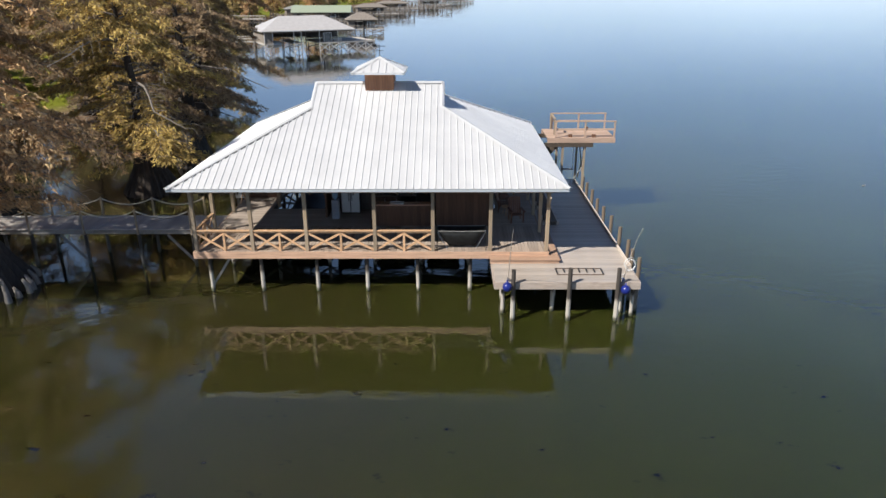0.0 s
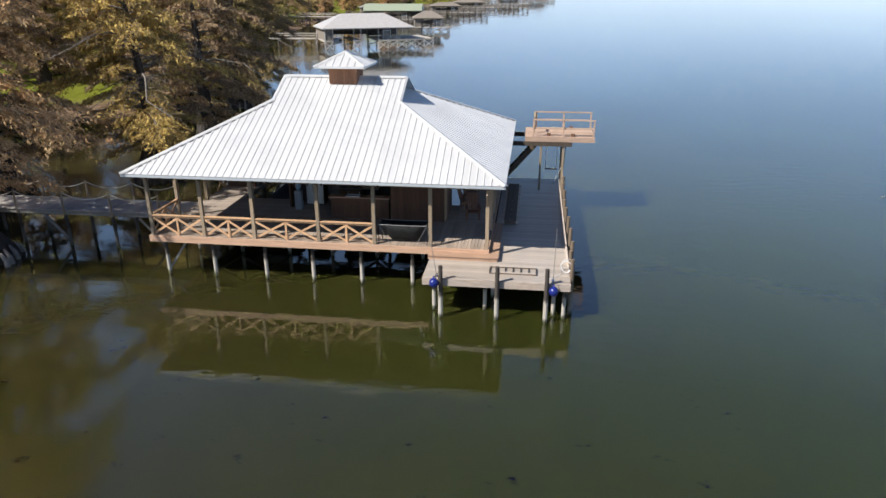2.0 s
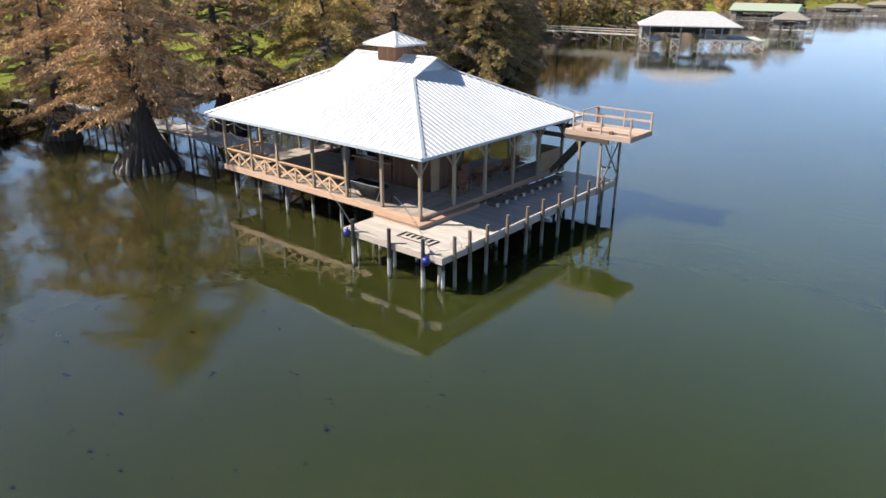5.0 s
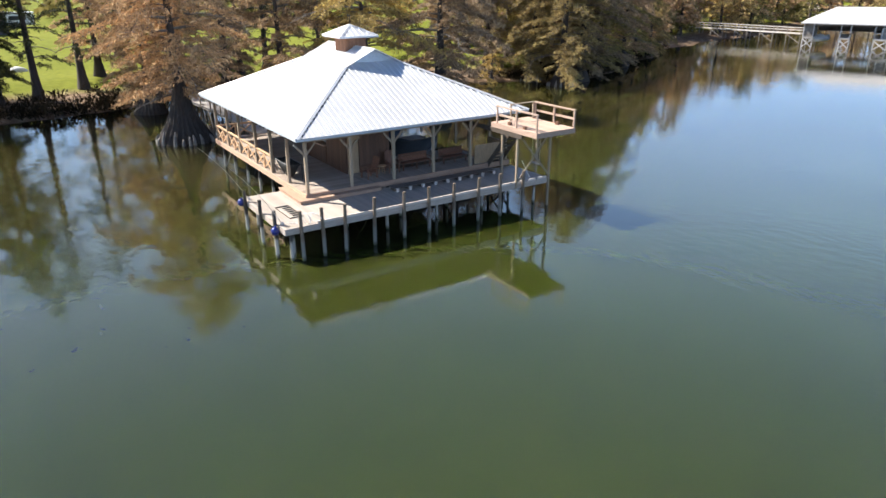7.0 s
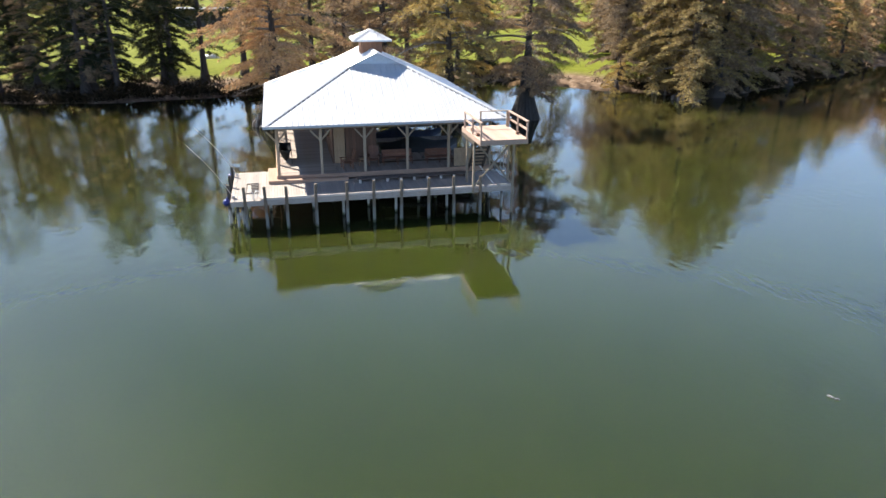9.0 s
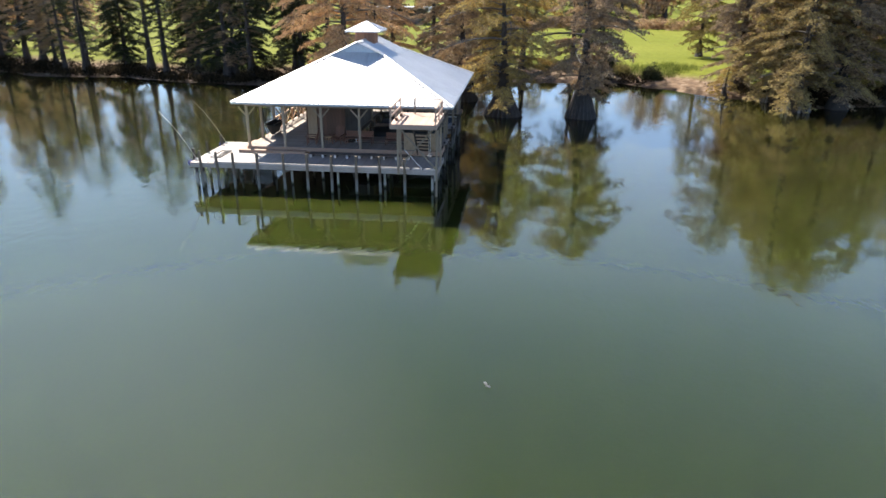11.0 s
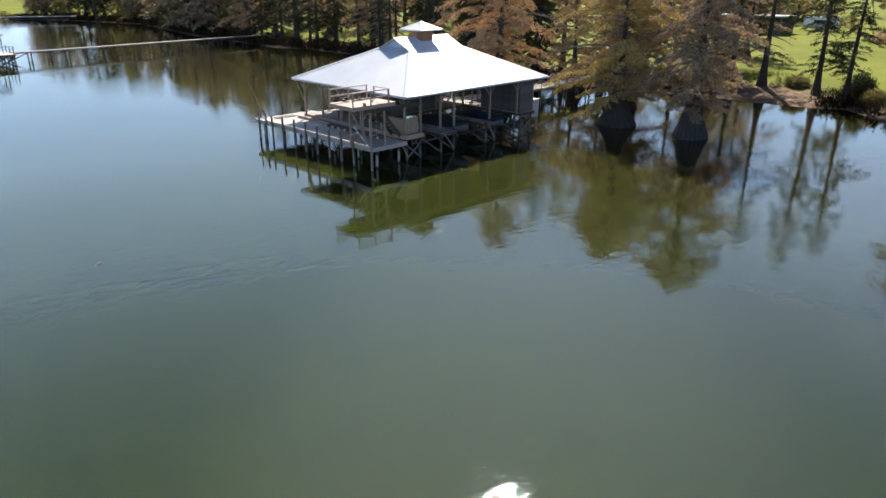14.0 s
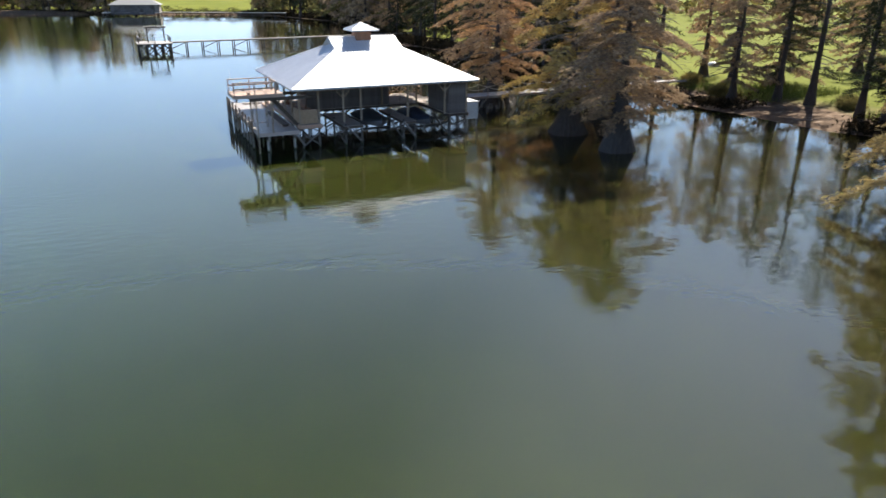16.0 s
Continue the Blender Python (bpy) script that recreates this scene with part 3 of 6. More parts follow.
# cupola on the ridge
CZ0 = 8.80
cup = part("cupola", box(BM(), CX - 0.66, RY - 0.66, 7.6, CX + 0.66, RY + 0.66, CZ0 + 0.05), M_DARKWALL, house, "cedar-sided roof cupola with a metal cap")
M_CEDAR = wood("cupola_cedar", (0.36, 0.17, 0.09), (3, 3, 0.2), 0.3, 0.7)
for k in range(10):
    a = -0.66 + 0.066 + k * 0.132
    for dx, dy, sx, sy in ((a, -0.67, 0.06, 0.012), (a, 0.67, 0.06, 0.012), (-0.67, a, 0.012, 0.06), (0.67, a, 0.012, 0.06)):
        part("board", box(BM(), CX + dx - sx, RY + dy - sy, 7.62, CX + dx + sx, RY + dy + sy, CZ0), M_CEDAR, cup)
bm = BM()
W = 1.24
ap = bm.verts.new((CX, RY, 9.40))
base = [bm.verts.new((CX + a * W, RY + b * W, CZ0)) for a, b in ((-1, -1), (1, -1), (1, 1), (-1, 1))]
low = [bm.verts.new((CX + a * W, RY + b * W, CZ0 - 0.09)) for a, b in ((-1, -1), (1, -1), (1, 1), (-1, 1))]
for i in range(4):
    bm.faces.new((base[i], base[(i + 1) % 4], ap))
    bm.faces.new((low[i], low[(i + 1) % 4], base[(i + 1) % 4], base[i]))
bm.faces.new(low[::-1])
hat = part("cap_roof", bm, M_ROOF, cup)
hs = (9.40 - CZ0) / W
for sx, sy in ((0, -1), (1, 0), (0, 1), (-1, 0)):
    for k in range(-3, 4):
        a = k * 0.35
        p = Vector((CX + (a if sx == 0 else sx * W), RY + (a if sy == 0 else sy * W), CZ0 + 0.012))
        run = W - abs(a)
        q = p + Vector((-sx * run, -sy * run, hs * run))
        part("rib", beam(BM(), p, q, 0.04, 0.035), M_ROOF, hat)
for sx, sy in ((-1, -1), (1, -1), (1, 1), (-1, 1)):
    part("hip_cap", cap(BM(), (CX + sx * W, RY + sy * W, CZ0), (CX, RY, 9.40), 0.22), M_ROOF, hat)
vane = thing("weather_vane", "black iron weather vane on the cupola peak", "weather vane", (CX, RY, 9.4))
part("rod", tube(BM(), [(CX, RY, 9.38), (CX, RY, 10.0)], [0.015, 0.012], 6), M_IRON, vane)
part("arrow", beam(beam(BM(), (CX - 0.28, RY, 9.9), (CX + 0.28, RY, 9.9), 0.02, 0.03), (CX - 0.28, RY, 9.9), (CX - 0.14, RY, 9.94), 0.02, 0.12), M_IRON, vane)
part("crossbar", beam(beam(BM(), (CX - 0.18, RY, 9.7), (CX + 0.18, RY, 9.7), 0.015, 0.015), (CX, RY - 0.18, 9.7), (CX, RY + 0.18, 9.7), 0.015, 0.015), M_IRON, vane)

# ---- posts and beams of the boathouse ----
DZ, KZ = 1.95, 1.60       # porch deck and lower dock
PX = [-10.32, -7.89, -5.56, -2.64, -0.17, 2.27, 4.68]
PY = [25.02, 27.45, 29.95, 32.45, 34.95, 37.5]
FY, BY, WXP, EXP = 25.02, 37.5, -10.32, 4.68
PT = 4.55
post_me = mesh_of("post", (lambda b: (bmesh.ops.bevel(b, geom=b.edges[:], offset=0.008, segments=1, affect="EDGES"), b)[1])(box(BM(), -0.075, -0.075, 0, 0.075, 0.075, PT - DZ)), M_POST)
places = [(x, FY) for x in PX] + [(EXP, y) for y in PY[1:]] + [(WXP, y) for y in (27.45, 30.4, 33.6, BY)] + [(x, BY) for x in (-8.2, -4.7, -0.5, 1.0, 3.08)] + [(x, 31.2) for x in (-8.2, -4.7)]
for x, y in places:
    piece("post", post_me, house, Matrix.Translation((x, y, DZ)))
for x, y, dx, dy in [(EXP, y, 0, 1) for y in PY] + [(x, BY, 1, 0) for x in (-8.2, -4.7, 1.0)]:
    for s in (-1, 1):
        part("knee_brace", beam(BM(), (x + dx * s * 0.05, y + dy * s * 0.05, PT - 0.62), (x + dx * s * 0.55, y + dy * s * 0.55, PT - 0.06), 0.06, 0.09), M_POST, house)
for y in (FY, BY):
    part("header_beam", box(BM(), WXP - 0.2, y - 0.06, PT, EXP + 0.2, y + 0.06, PT + 0.22), M_POST, house)
for x in (WXP, EXP):
    part("header_beam", box(BM(), x - 0.06, FY + 0.061, PT, x + 0.06, BY - 0.061, PT + 0.22), M_POST, house)

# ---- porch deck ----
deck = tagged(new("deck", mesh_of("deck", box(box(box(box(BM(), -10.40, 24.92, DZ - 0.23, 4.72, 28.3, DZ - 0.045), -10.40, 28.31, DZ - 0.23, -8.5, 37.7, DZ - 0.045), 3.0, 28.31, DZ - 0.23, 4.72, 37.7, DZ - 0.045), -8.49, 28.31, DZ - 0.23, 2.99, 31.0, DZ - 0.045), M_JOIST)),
              "weathered timber porch deck on dark joists", "deck", kind="structure")
part("rim_board", box(BM(), -10.46, 24.86, DZ - 0.30, 4.78, 24.915, DZ - 0.001), M_NEWPINE_X, deck, "new pine rim board")
part("rim_board", box(BM(), 4.725, 24.92, DZ - 0.30, 4.78, 37.75, DZ - 0.001), M_NEWPINE_Y, deck)
part("rim_board", box(BM(), -10.46, 24.92, DZ - 0.30, -10.405, 37.75, DZ - 0.001), M_NEWPINE_Y, deck)
part("rim_board", box(BM(), 2.94, 37.70, DZ - 0.30, 4.72, 37.75, DZ - 0.001), M_NEWPINE_X, deck)
part("rim_board", box(BM(), 2.94, 31.05, DZ - 0.30, 2.995, 37.69, DZ - 0.001), M_DECK_Y, deck)


def board_mesh(name, lx, ly, mat):
    b = box(BM(), -lx / 2, -ly / 2, -0.038, lx / 2, ly / 2, 0)
    bmesh.ops.bevel(b, geom=[e for e in b.edges if e.verts[0].co.z > -0.01 and e.verts[1].co.z > -0.01], offset=0.005, segments=1, affect="EDGES")
    return mesh_of(name, b, mat)


rng = random.Random(4)
bd = board_mesh("plank", 0.138, 3.37, M_DECK_Y)
n = 103
for i in range(n):
    x = -10.38 + (i + 0.5) * 15.08 / n
    piece("plank", bd, deck, pose(x, 24.93 + 1.69, DZ + rng.uniform(-0.003, 0.003)))
bd = board_mesh("plank", 1.9, 0.138, M_DECK_X)
for i in range(63):
    piece("plank", bd, deck, pose(-9.45, 28.39 + i * 0.147, DZ + rng.uniform(-0.003, 0.003)))
bd = board_mesh("plank", 1.71, 0.138, M_DECK_X)
for i in range(63):
    piece("plank", bd, deck, pose(3.86, 28.39 + i * 0.147, DZ + rng.uniform(-0.003, 0.003)))
bd = board_mesh("plank", 11.49, 0.138, M_DECK_X)
for i in range(18):
    piece("plank", bd, deck, pose(-2.75, 28.39 + i * 0.147, DZ + rng.uniform(-0.003, 0.003)))

# two steps down to the dock, round the corner of the porch
step = thing("porch_step", "pine step boards leading down from porch to dock", "step", (3.6, 24.6, KZ))
part("tread", box(BM(), 2.25, 24.38, KZ + 0.15, 5.20, 24.855, KZ + 0.19), M_NEWPINE_X, step)
part("riser", box(BM(), 2.25, 24.42, KZ, 5.16, 24.46, KZ + 0.149), M_NEWPINE_X, step)
part("tread", box(BM(), 4.785, 24.86, KZ + 0.15, 5.20, 28.9, KZ + 0.19), M_NEWPINE_Y, step)
part("riser", box(BM(), 5.12, 24.47, KZ, 5.16, 28.9, KZ + 0.149), M_NEWPINE_Y, step)
lstep = thing("dock_step", "long low weathered step on blocks beside the porch", "step", (5.5, 32.6, KZ))
for k in range(2):
    part("tread", box(BM(), 5.22 + k * 0.30, 29.3, KZ + 0.17, 5.49 + k * 0.30, 35.9, KZ + 0.21), M_OLDSTEP, lstep)
for k in range(9):
    y = 29.4 + k * 0.79
    part("block", box(BM(), 5.23, y, KZ, 5.78, y + 0.15, KZ + 0.169), M_OLDSTEP, lstep)
    # small pale blocks added to stand in for spots of sunlight beside the step
    for x in (5.10, 5.80):
        part("sun_spot_block", box(BM(), x, y + 0.01, KZ + 0.004, x + 0.10, y + 0.14, KZ + 0.18), M_CURB, lstep, "small pale block standing in for a sunlit spot")

# ---- lower dock ----
DX0, DX1, DY0, DY1 = 2.30, 8.10, 22.43, 37.90
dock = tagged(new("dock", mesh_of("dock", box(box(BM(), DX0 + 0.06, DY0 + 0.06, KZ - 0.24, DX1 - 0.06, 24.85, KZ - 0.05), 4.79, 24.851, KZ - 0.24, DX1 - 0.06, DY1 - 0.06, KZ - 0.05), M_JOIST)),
              "weathered grey plank swimming dock on piles", "dock", kind="structure")
M_DOCKRIM = wood("dock_rim", (0.47, 0.38, 0.31), (0.3, 0.3, 2), 0.2, 0.8, 0.4)
for b in (box(BM(), DX0, DY0, KZ - 0.29, DX1, DY0 + 0.055, KZ), box(BM(), DX0, DY0 + 0.056, KZ - 0.29, DX0 + 0.055, 24.85, KZ),
          box(BM(), DX1 - 0.055, DY0 + 0.056, KZ - 0.29, DX1, DY1, KZ), box(BM(), 4.79, DY1 - 0.055, KZ - 0.29, DX1 - 0.056, DY1, KZ)):
    part("rim_board", b, M_DOCKRIM, dock)
M_DOCK = wood("dock_plank", (0.47, 0.395, 0.325), (0.1, 2.5, 2.5), 0.28, 0.42, 0.5)
bd = board_mesh("plank", DX1 - DX0 - 0.12, 0.138, M_DOCK)
for i in range(16):
    piece("plank", bd, dock, pose((DX0 + DX1) / 2, DY0 + 0.13 + i * 0.1475, KZ + rng.uniform(-0.003, 0.003)))
bd = board_mesh("plank", DX1 - 4.79 - 0.12, 0.138, M_DOCK)
for i in range(88):
    piece("plank", bd, dock, pose((4.79 + DX1) / 2, DY0 + 0.13 + (i + 16) * 0.1475, KZ + rng.uniform(-0.003, 0.003)))
curb = thing("dock_curb", "pale timber curb rail along the dock edge", "curb rail", (8.06, 30, KZ))
for y0, y1 in ((24.0, 27.6), (27.65, 31.6), (31.65, 35.3), (35.36, 36.2), (36.4, 36.95), (37.1, 37.75)):
    part("rail", beam(BM(), (8.06, y0, KZ + 0.06), (8.06, y1, KZ + 0.06), 0.07, 0.11), M_CURB, curb)

# ---- piles ----
RYS = [23.2, 24.24, 25.29, 26.81, 28.47, 29.92, 31.43, 32.97, 34.45, 35.96]


def pile(x, y, top, r=0.085, lean=(0, 0), group="dock piles", label="dark round timber dock post with a bleached foot", mat=None):
    b = tube(BM(), [(x, y, -1.2), (x + lean[0] * 0.5, y + lean[1] * 0.5, top * 0.5), (x + lean[0], y + lean[1], top)], [r * 1.06, r, r * 0.95], 9)
    return solo("dock_post", b, mat or M_PILE, label, "dock post", group)


for y in RYS:
    pile(8.20 + rng.uniform(-0.02, 0.02), y, 2.36 + rng.uniform(-0.06, 0.08), 0.085, (rng.uniform(-0.05, 0.05), rng.uniform(-0.05, 0.05)), "dock edge posts", "tan round timber post rising above the dock edge", M_TANPILE)
for x in (3.05, 5.27, 7.18):
    pile(x, 22.32, 2.22 + rng.uniform(-0.04, 0.06), 0.09)
for x, y in ((2.7, 23.0), (4.75, 23.2), (7.5, 23.0), (7.9, 22.75), (2.75, 24.3), (5.0, 24.4), (7.36, 37.5), (5.2, 37.4), (5.2, 26.8), (6.6, 28.4), (5.2, 30), (6.6, 31.4), (5.2, 33), (6.6, 34.4)):
    pile(x, y, KZ - 0.2, 0.08)
for x in (-9.90, -7.67, -5.24, -3.06, -0.83, 1.42):
    pile(x, 25.19, DZ - 0.22, 0.085, (rng.uniform(-0.04, 0.04), 0), "porch piles", "grey round timber post carrying the porch")
    for y in (28.2, 31.1):
        pile(x, y, DZ - 0.22, 0.085, (0, 0), "porch piles", "grey round timber post carrying the porch")
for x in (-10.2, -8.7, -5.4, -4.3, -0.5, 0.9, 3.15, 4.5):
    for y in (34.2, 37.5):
        pile(x, y, DZ - 0.22, 0.085, (0, 0), "slip posts", "dark round timber post between the boat slips", M_DIMPILE)
for x0, x1, y in ((-9.9, -9.0, 25.3), (4.4, 5.3, 37.55), (-0.45, 0.85, 37.55), (-5.4, -4.3, 37.55)):
    solo("pile_brace", beam(BM(), (x0, y, 0.25), (x1, y + 0.2, DZ - 0.35), 0.05, 0.10), M_GREYWOOD, "diagonal plank brace nailed between piles", "brace", "pile braces")

for y in (28.2, 31.1, 34.2):
    for x0, x1 in ((-9.9, -7.67), (-7.67, -5.24), (-3.06, -0.83), (-0.83, 1.42), (3.15, 4.5)):
        if y < 34 or x0 == 3.15:
            cbx = thing("cross_bracing", "crossed plank bracing between porch piles", "brace", ((x0 + x1) / 2, y, 0.2), "pile braces")
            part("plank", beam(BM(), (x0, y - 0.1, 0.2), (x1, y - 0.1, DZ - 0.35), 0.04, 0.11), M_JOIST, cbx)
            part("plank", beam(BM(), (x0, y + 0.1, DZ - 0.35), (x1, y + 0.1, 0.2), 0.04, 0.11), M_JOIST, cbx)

for y, spans in ((34.2, ((-10.2, -8.7), (-5.4, -4.3), (-0.5, 0.9))), (37.45, ((-10.2, -8.7), (3.15, 4.5)))):
    for x0, x1 in spans:
        cbx = thing("cross_bracing", "crossed plank bracing between slip piles", "brace", ((x0 + x1) / 2, y, 0.2), "pile braces")
        part("plank", beam(BM(), (x0, y - 0.1, 0.2), (x1, y - 0.1, KZ - 0.35), 0.04, 0.12), M_BRACE, cbx)
        part("plank", beam(BM(), (x0, y + 0.1, KZ - 0.35), (x1, y + 0.1, 0.2), 0.04, 0.12), M_BRACE, cbx)
for x in (-10.2, -8.7, -5.4, -4.3, -0.5, 0.9):
    cbx = thing("cross_bracing", "crossed plank bracing along the boat slip", "brace", (x, 35.8, 0.2), "pile braces")
    part("plank", beam(BM(), (x - 0.1, 34.2, 0.2), (x - 0.1, 37.4, KZ - 0.35), 0.04, 0.12), M_BRACE, cbx)
    part("plank", beam(BM(), (x + 0.1, 34.2, KZ - 0.35), (x + 0.1, 37.4, 0.2), 0.04, 0.12), M_BRACE, cbx)
    part("plank", beam(BM(), (x, 31.2, 0.25), (x, 34.1, KZ - 0.35), 0.04, 0.12), M_BRACE, cbx)

# ---- finger piers of the boat slips ----
for x0, x1 in ((-0.65, 1.05), (-5.4, -4.3)):
    f = thing("finger_pier", "narrow timber finger pier between boat slips", "pier", ((x0 + x1) / 2, 34.5, KZ))
    part("frame", box(BM(), x0, 31.32, KZ - 0.24, x1, 37.7, KZ - 0.04), M_JOIST, f)
    bd = board_mesh("plank", x1 - x0 + 0.06, 0.138, M_DECK_X)
    for i in range(43):
        piece("plank", bd, f, pose((x0 + x1) / 2, 31.42 + i * 0.147, KZ + rng.uniform(-0.003, 0.003)))

# ---- railings ----


def rail_bay(x0, y0, x1, y1):
    r = thing("porch_railing", "pine railing with crossed X braces between posts", "railing", ((x0 + x1) / 2, (y0 + y1) / 2, DZ), "porch railing bays")
    a, b = Vector((x0, y0, 0)), Vector((x1, y1, 0))
    d = (b - a).normalized()
    a, b = a + d * 0.08, b - d * 0.08
    mid = (a + b) / 2
    up = Vector((0, 0, 1))
    part("top_rail", beam(BM(), a + up * (DZ + 0.92), b + up * (DZ + 0.92), 0.14, 0.04), M_RAILPINE, r)
    part("sub_rail", beam(BM(), a + up * (DZ + 0.86), b + up * (DZ + 0.86), 0.04, 0.09), M_RAILPINE, r)
    part("mid_post", box(BM(), mid.x - 0.045, mid.y - 0.045, DZ, mid.x + 0.045, mid.y + 0.045, DZ + 0.815), M_RAILPINE, r)
    side = Vector((-d.y, d.x, 0)) * 0.022
    for p, q in ((a, mid), (mid, b)):
        part("cross_brace", beam(BM(), p + side + up * (DZ + 0.06), q + side + up * (DZ + 0.80), 0.038, 0.09), M_RAILPINE, r)
        part("cross_brace", beam(BM(), p - side + up * (DZ + 0.80), q - side + up * (DZ + 0.06), 0.038, 0.09), M_RAILPINE, r)


for i in range(4):
    rail_bay(PX[i], FY, PX[i + 1], FY)
rail_bay(WXP, FY, WXP, 27.45)
rail_bay(WXP, 31.6, WXP, 33.6)

# ---- walkway to the shore ----
way = thing("walkway", "long plank walkway to shore with rope handrails", "walkway", (-26, 28.5, 0))


def way_y(x):
    return 28.9 - 1.5 * max(0.0, (-x - 18) / 24) ** 1.5


bd = board_mesh("plank", 0.138, 2.1, M_WAY)
for i in range(236):
    x = -10.55 - i * 0.147
    zz = DZ - 0.02 - 0.25 * max(0, (-x - 34) / 12)
    piece("plank", bd, way, pose(x, way_y(x), zz + rng.uniform(-0.004, 0.004), 0, 0, rng.uniform(-0.6, 0.6)))
for s in (-0.95, 0.95):
    for i in range(12):
        x0, x1 = -10.5 - i * 2.9, -10.5 - (i + 1) * 2.9
        part("stringer", beam(BM(), (x0, way_y(x0) + s, DZ - 0.17), (x1, way_y(x1) + s, DZ - 0.17), 0.05, 0.22), M_GREYWOOD, way)
tops = {}
for s in (-1.02, 1.02):
    tops[s] = []
    for i in range(13):
        x = -11.6 - i * 2.55
        y = way_y(x) + s
        part("rail_post", tube(BM(), [(x, y, DZ - 0.3), (x, y, DZ + 0.95)], [0.055, 0.05], 7), M_POST, way)
        tops[s].append(Vector((x, y, DZ + 0.88)))
        part("pier_post", tube(BM(), [(x, y * 1.0 - s * 0.06, -1.5), (x, y - s * 0.06, DZ - 0.28)], [0.09, 0.08], 8), M_DIMPILE, way)
    for p, q in zip(tops[s], tops[s][1:]):
        pts = [p.lerp(q, k / 8) - Vector((0, 0, 0.32 * (1 - (k / 4 - 1) ** 2))) for k in range(9)]
        part("rope", tube(BM(), pts, [0.028] * 9, 6), M_ROPE, way)
for i in (0, 2, 4, 6, 8, 10):
    x = -11.6 - i * 2.55
    y = way_y(x) - 0.9
    part("brace", beam(BM(), (x, y, 0.2), (x - 1.2, y, 1.6), 0.05, 0.12), M_GREYWOOD, way)

# ---- diving platform ----
UX0, UX1, UY0, UY1, UZ = 6.0, 9.78, 35.40, 38.05, 4.64
plat = thing("diving_platform", "raised new-pine diving platform on tall posts with side rails", "platform", (7.9, 36.7, KZ))
for b in (box(BM(), UX0, UY0, UZ - 0.27, UX1, UY0 + 0.05, UZ - 0.002), box(BM(), UX0, UY1 - 0.05, UZ - 0.27, UX1, UY1, UZ - 0.002), box(BM(), UX1 - 0.05, UY0 + 0.051, UZ - 0.27, UX1, UY1 - 0.051, UZ - 0.002)):
    part("rim_board", b, M_PLATFORM, plat)
for k in range(6):
    x = UX0 + 0.1 + k * 0.62
    part("joist", box(BM(), x, UY0 + 0.06, UZ - 0.25, x + 0.045, UY1 - 0.06, UZ - 0.045), M_JOIST, plat)
bd = board_mesh("plank", 3.72, 0.138, M_PLATFORM)
for i in range(18):
    piece("plank", bd, plat, pose((UX0 + UX1) / 2 - 0.02, UY0 + 0.075 + i * 0.147, UZ))
for y in (UY0 + 0.06, UY1 - 0.06):
    part("carrying_beam", beam(BM(), (3.6, y, UZ - 0.40), (UX1 - 1.2, y, UZ - 0.40), 0.09, 0.24), M_JOIST, plat)
for x, y, zb in ((8.12, 35.55, KZ - 0.3), (8.12, 37.85, -1.2), (6.95, 37.95, KZ), (6.9, 35.5, KZ)):
    part("leg", box(BM(), x - 0.055, y - 0.055, zb, x + 0.055, y + 0.055, UZ - 0.28), M_POST, plat)
part("cross_brace", beam(BM(), (8.2, 35.6, KZ + 0.15), (8.2, 37.8, UZ - 0.4), 0.04, 0.1), M_POST, plat)
part("cross_brace", beam(BM(), (8.25, 37.8, KZ + 0.15), (8.25, 35.6, UZ - 0.4), 0.04, 0.1), M_POST, plat)
for y, x0 in ((UY0 + 0.05, 6.45), (UY1 - 0.05, 6.6)):
    for k in range(3):
        x = x0 + k * (UX1 - 0.08 - x0) / 2
        part("rail_post", box(BM(), x - 0.04, y - 0.04, UZ, x + 0.04, y + 0.04, UZ + 0.90), M_PLATFORM, plat)
    part("handrail", beam(BM(), (x0 - 0.06, y, UZ + 0.92), (UX1 - 0.02, y, UZ + 0.92), 0.14, 0.06), M_PLATFORM, plat)
    part("lower_rail", beam(BM(), (x0, y + 0.05, UZ + 0.46), (UX1 - 0.06, y + 0.05, UZ + 0.46), 0.04, 0.11), M_PLATFORM, plat)
part("handrail", beam(BM(), (6.5, UY0 + 0.9, UZ + 0.92), (6.5, UY1 - 0.1, UZ + 0.92), 0.12, 0.04), M_POST, plat)
for y in (UY0 + 0.95, UY1 - 0.12):
    part("rail_post", box(BM(), 6.46, y - 0.04, UZ, 6.54, y + 0.04, UZ + 0.90), M_POST, plat)
for x, y in ((7.3, UY0 + 0.25), (8.6, UY1 - 0.2), (8.6, UY0 + 0.2)):
    part("cleat_block", box(BM(), x - 0.1, y - 0.07, UZ + 0.002, x + 0.1, y + 0.07, UZ + 0.16), M_DARKWALL, plat)
stairs = thing("platform_stairs", "steep dark timber stairs up to the diving platform", "stairs", (6.0, 36.4, KZ))
S0, S1 = Vector((4.6, 36.2, KZ + 0.1)), Vector((7.0, 36.2, UZ - 0.12))
for dy in (0, 0.85):
    part("stringer", beam(BM(), S0 + Vector((0, dy, 0)), S1 + Vector((0, dy, 0)), 0.05, 0.26), M_JOIST, stairs)
for k in range(1, 11):
    p = S0.lerp(S1, k / 11)
    part("tread", box(BM(), p.x - 0.12, p.y + 0.03, p.z + 0.05, p.x + 0.12, p.y + 0.82, p.z + 0.09), M_JOIST, stairs)
swing = thing("rope_swing", "plank swing hung on ropes under the platform", "swing", (7.55, 37.4, KZ + 0.6))
part("seat", box(BM(), 7.2, 37.25, KZ + 0.75, 7.9, 37.5, KZ + 0.79), M_GREYWOOD, swing)
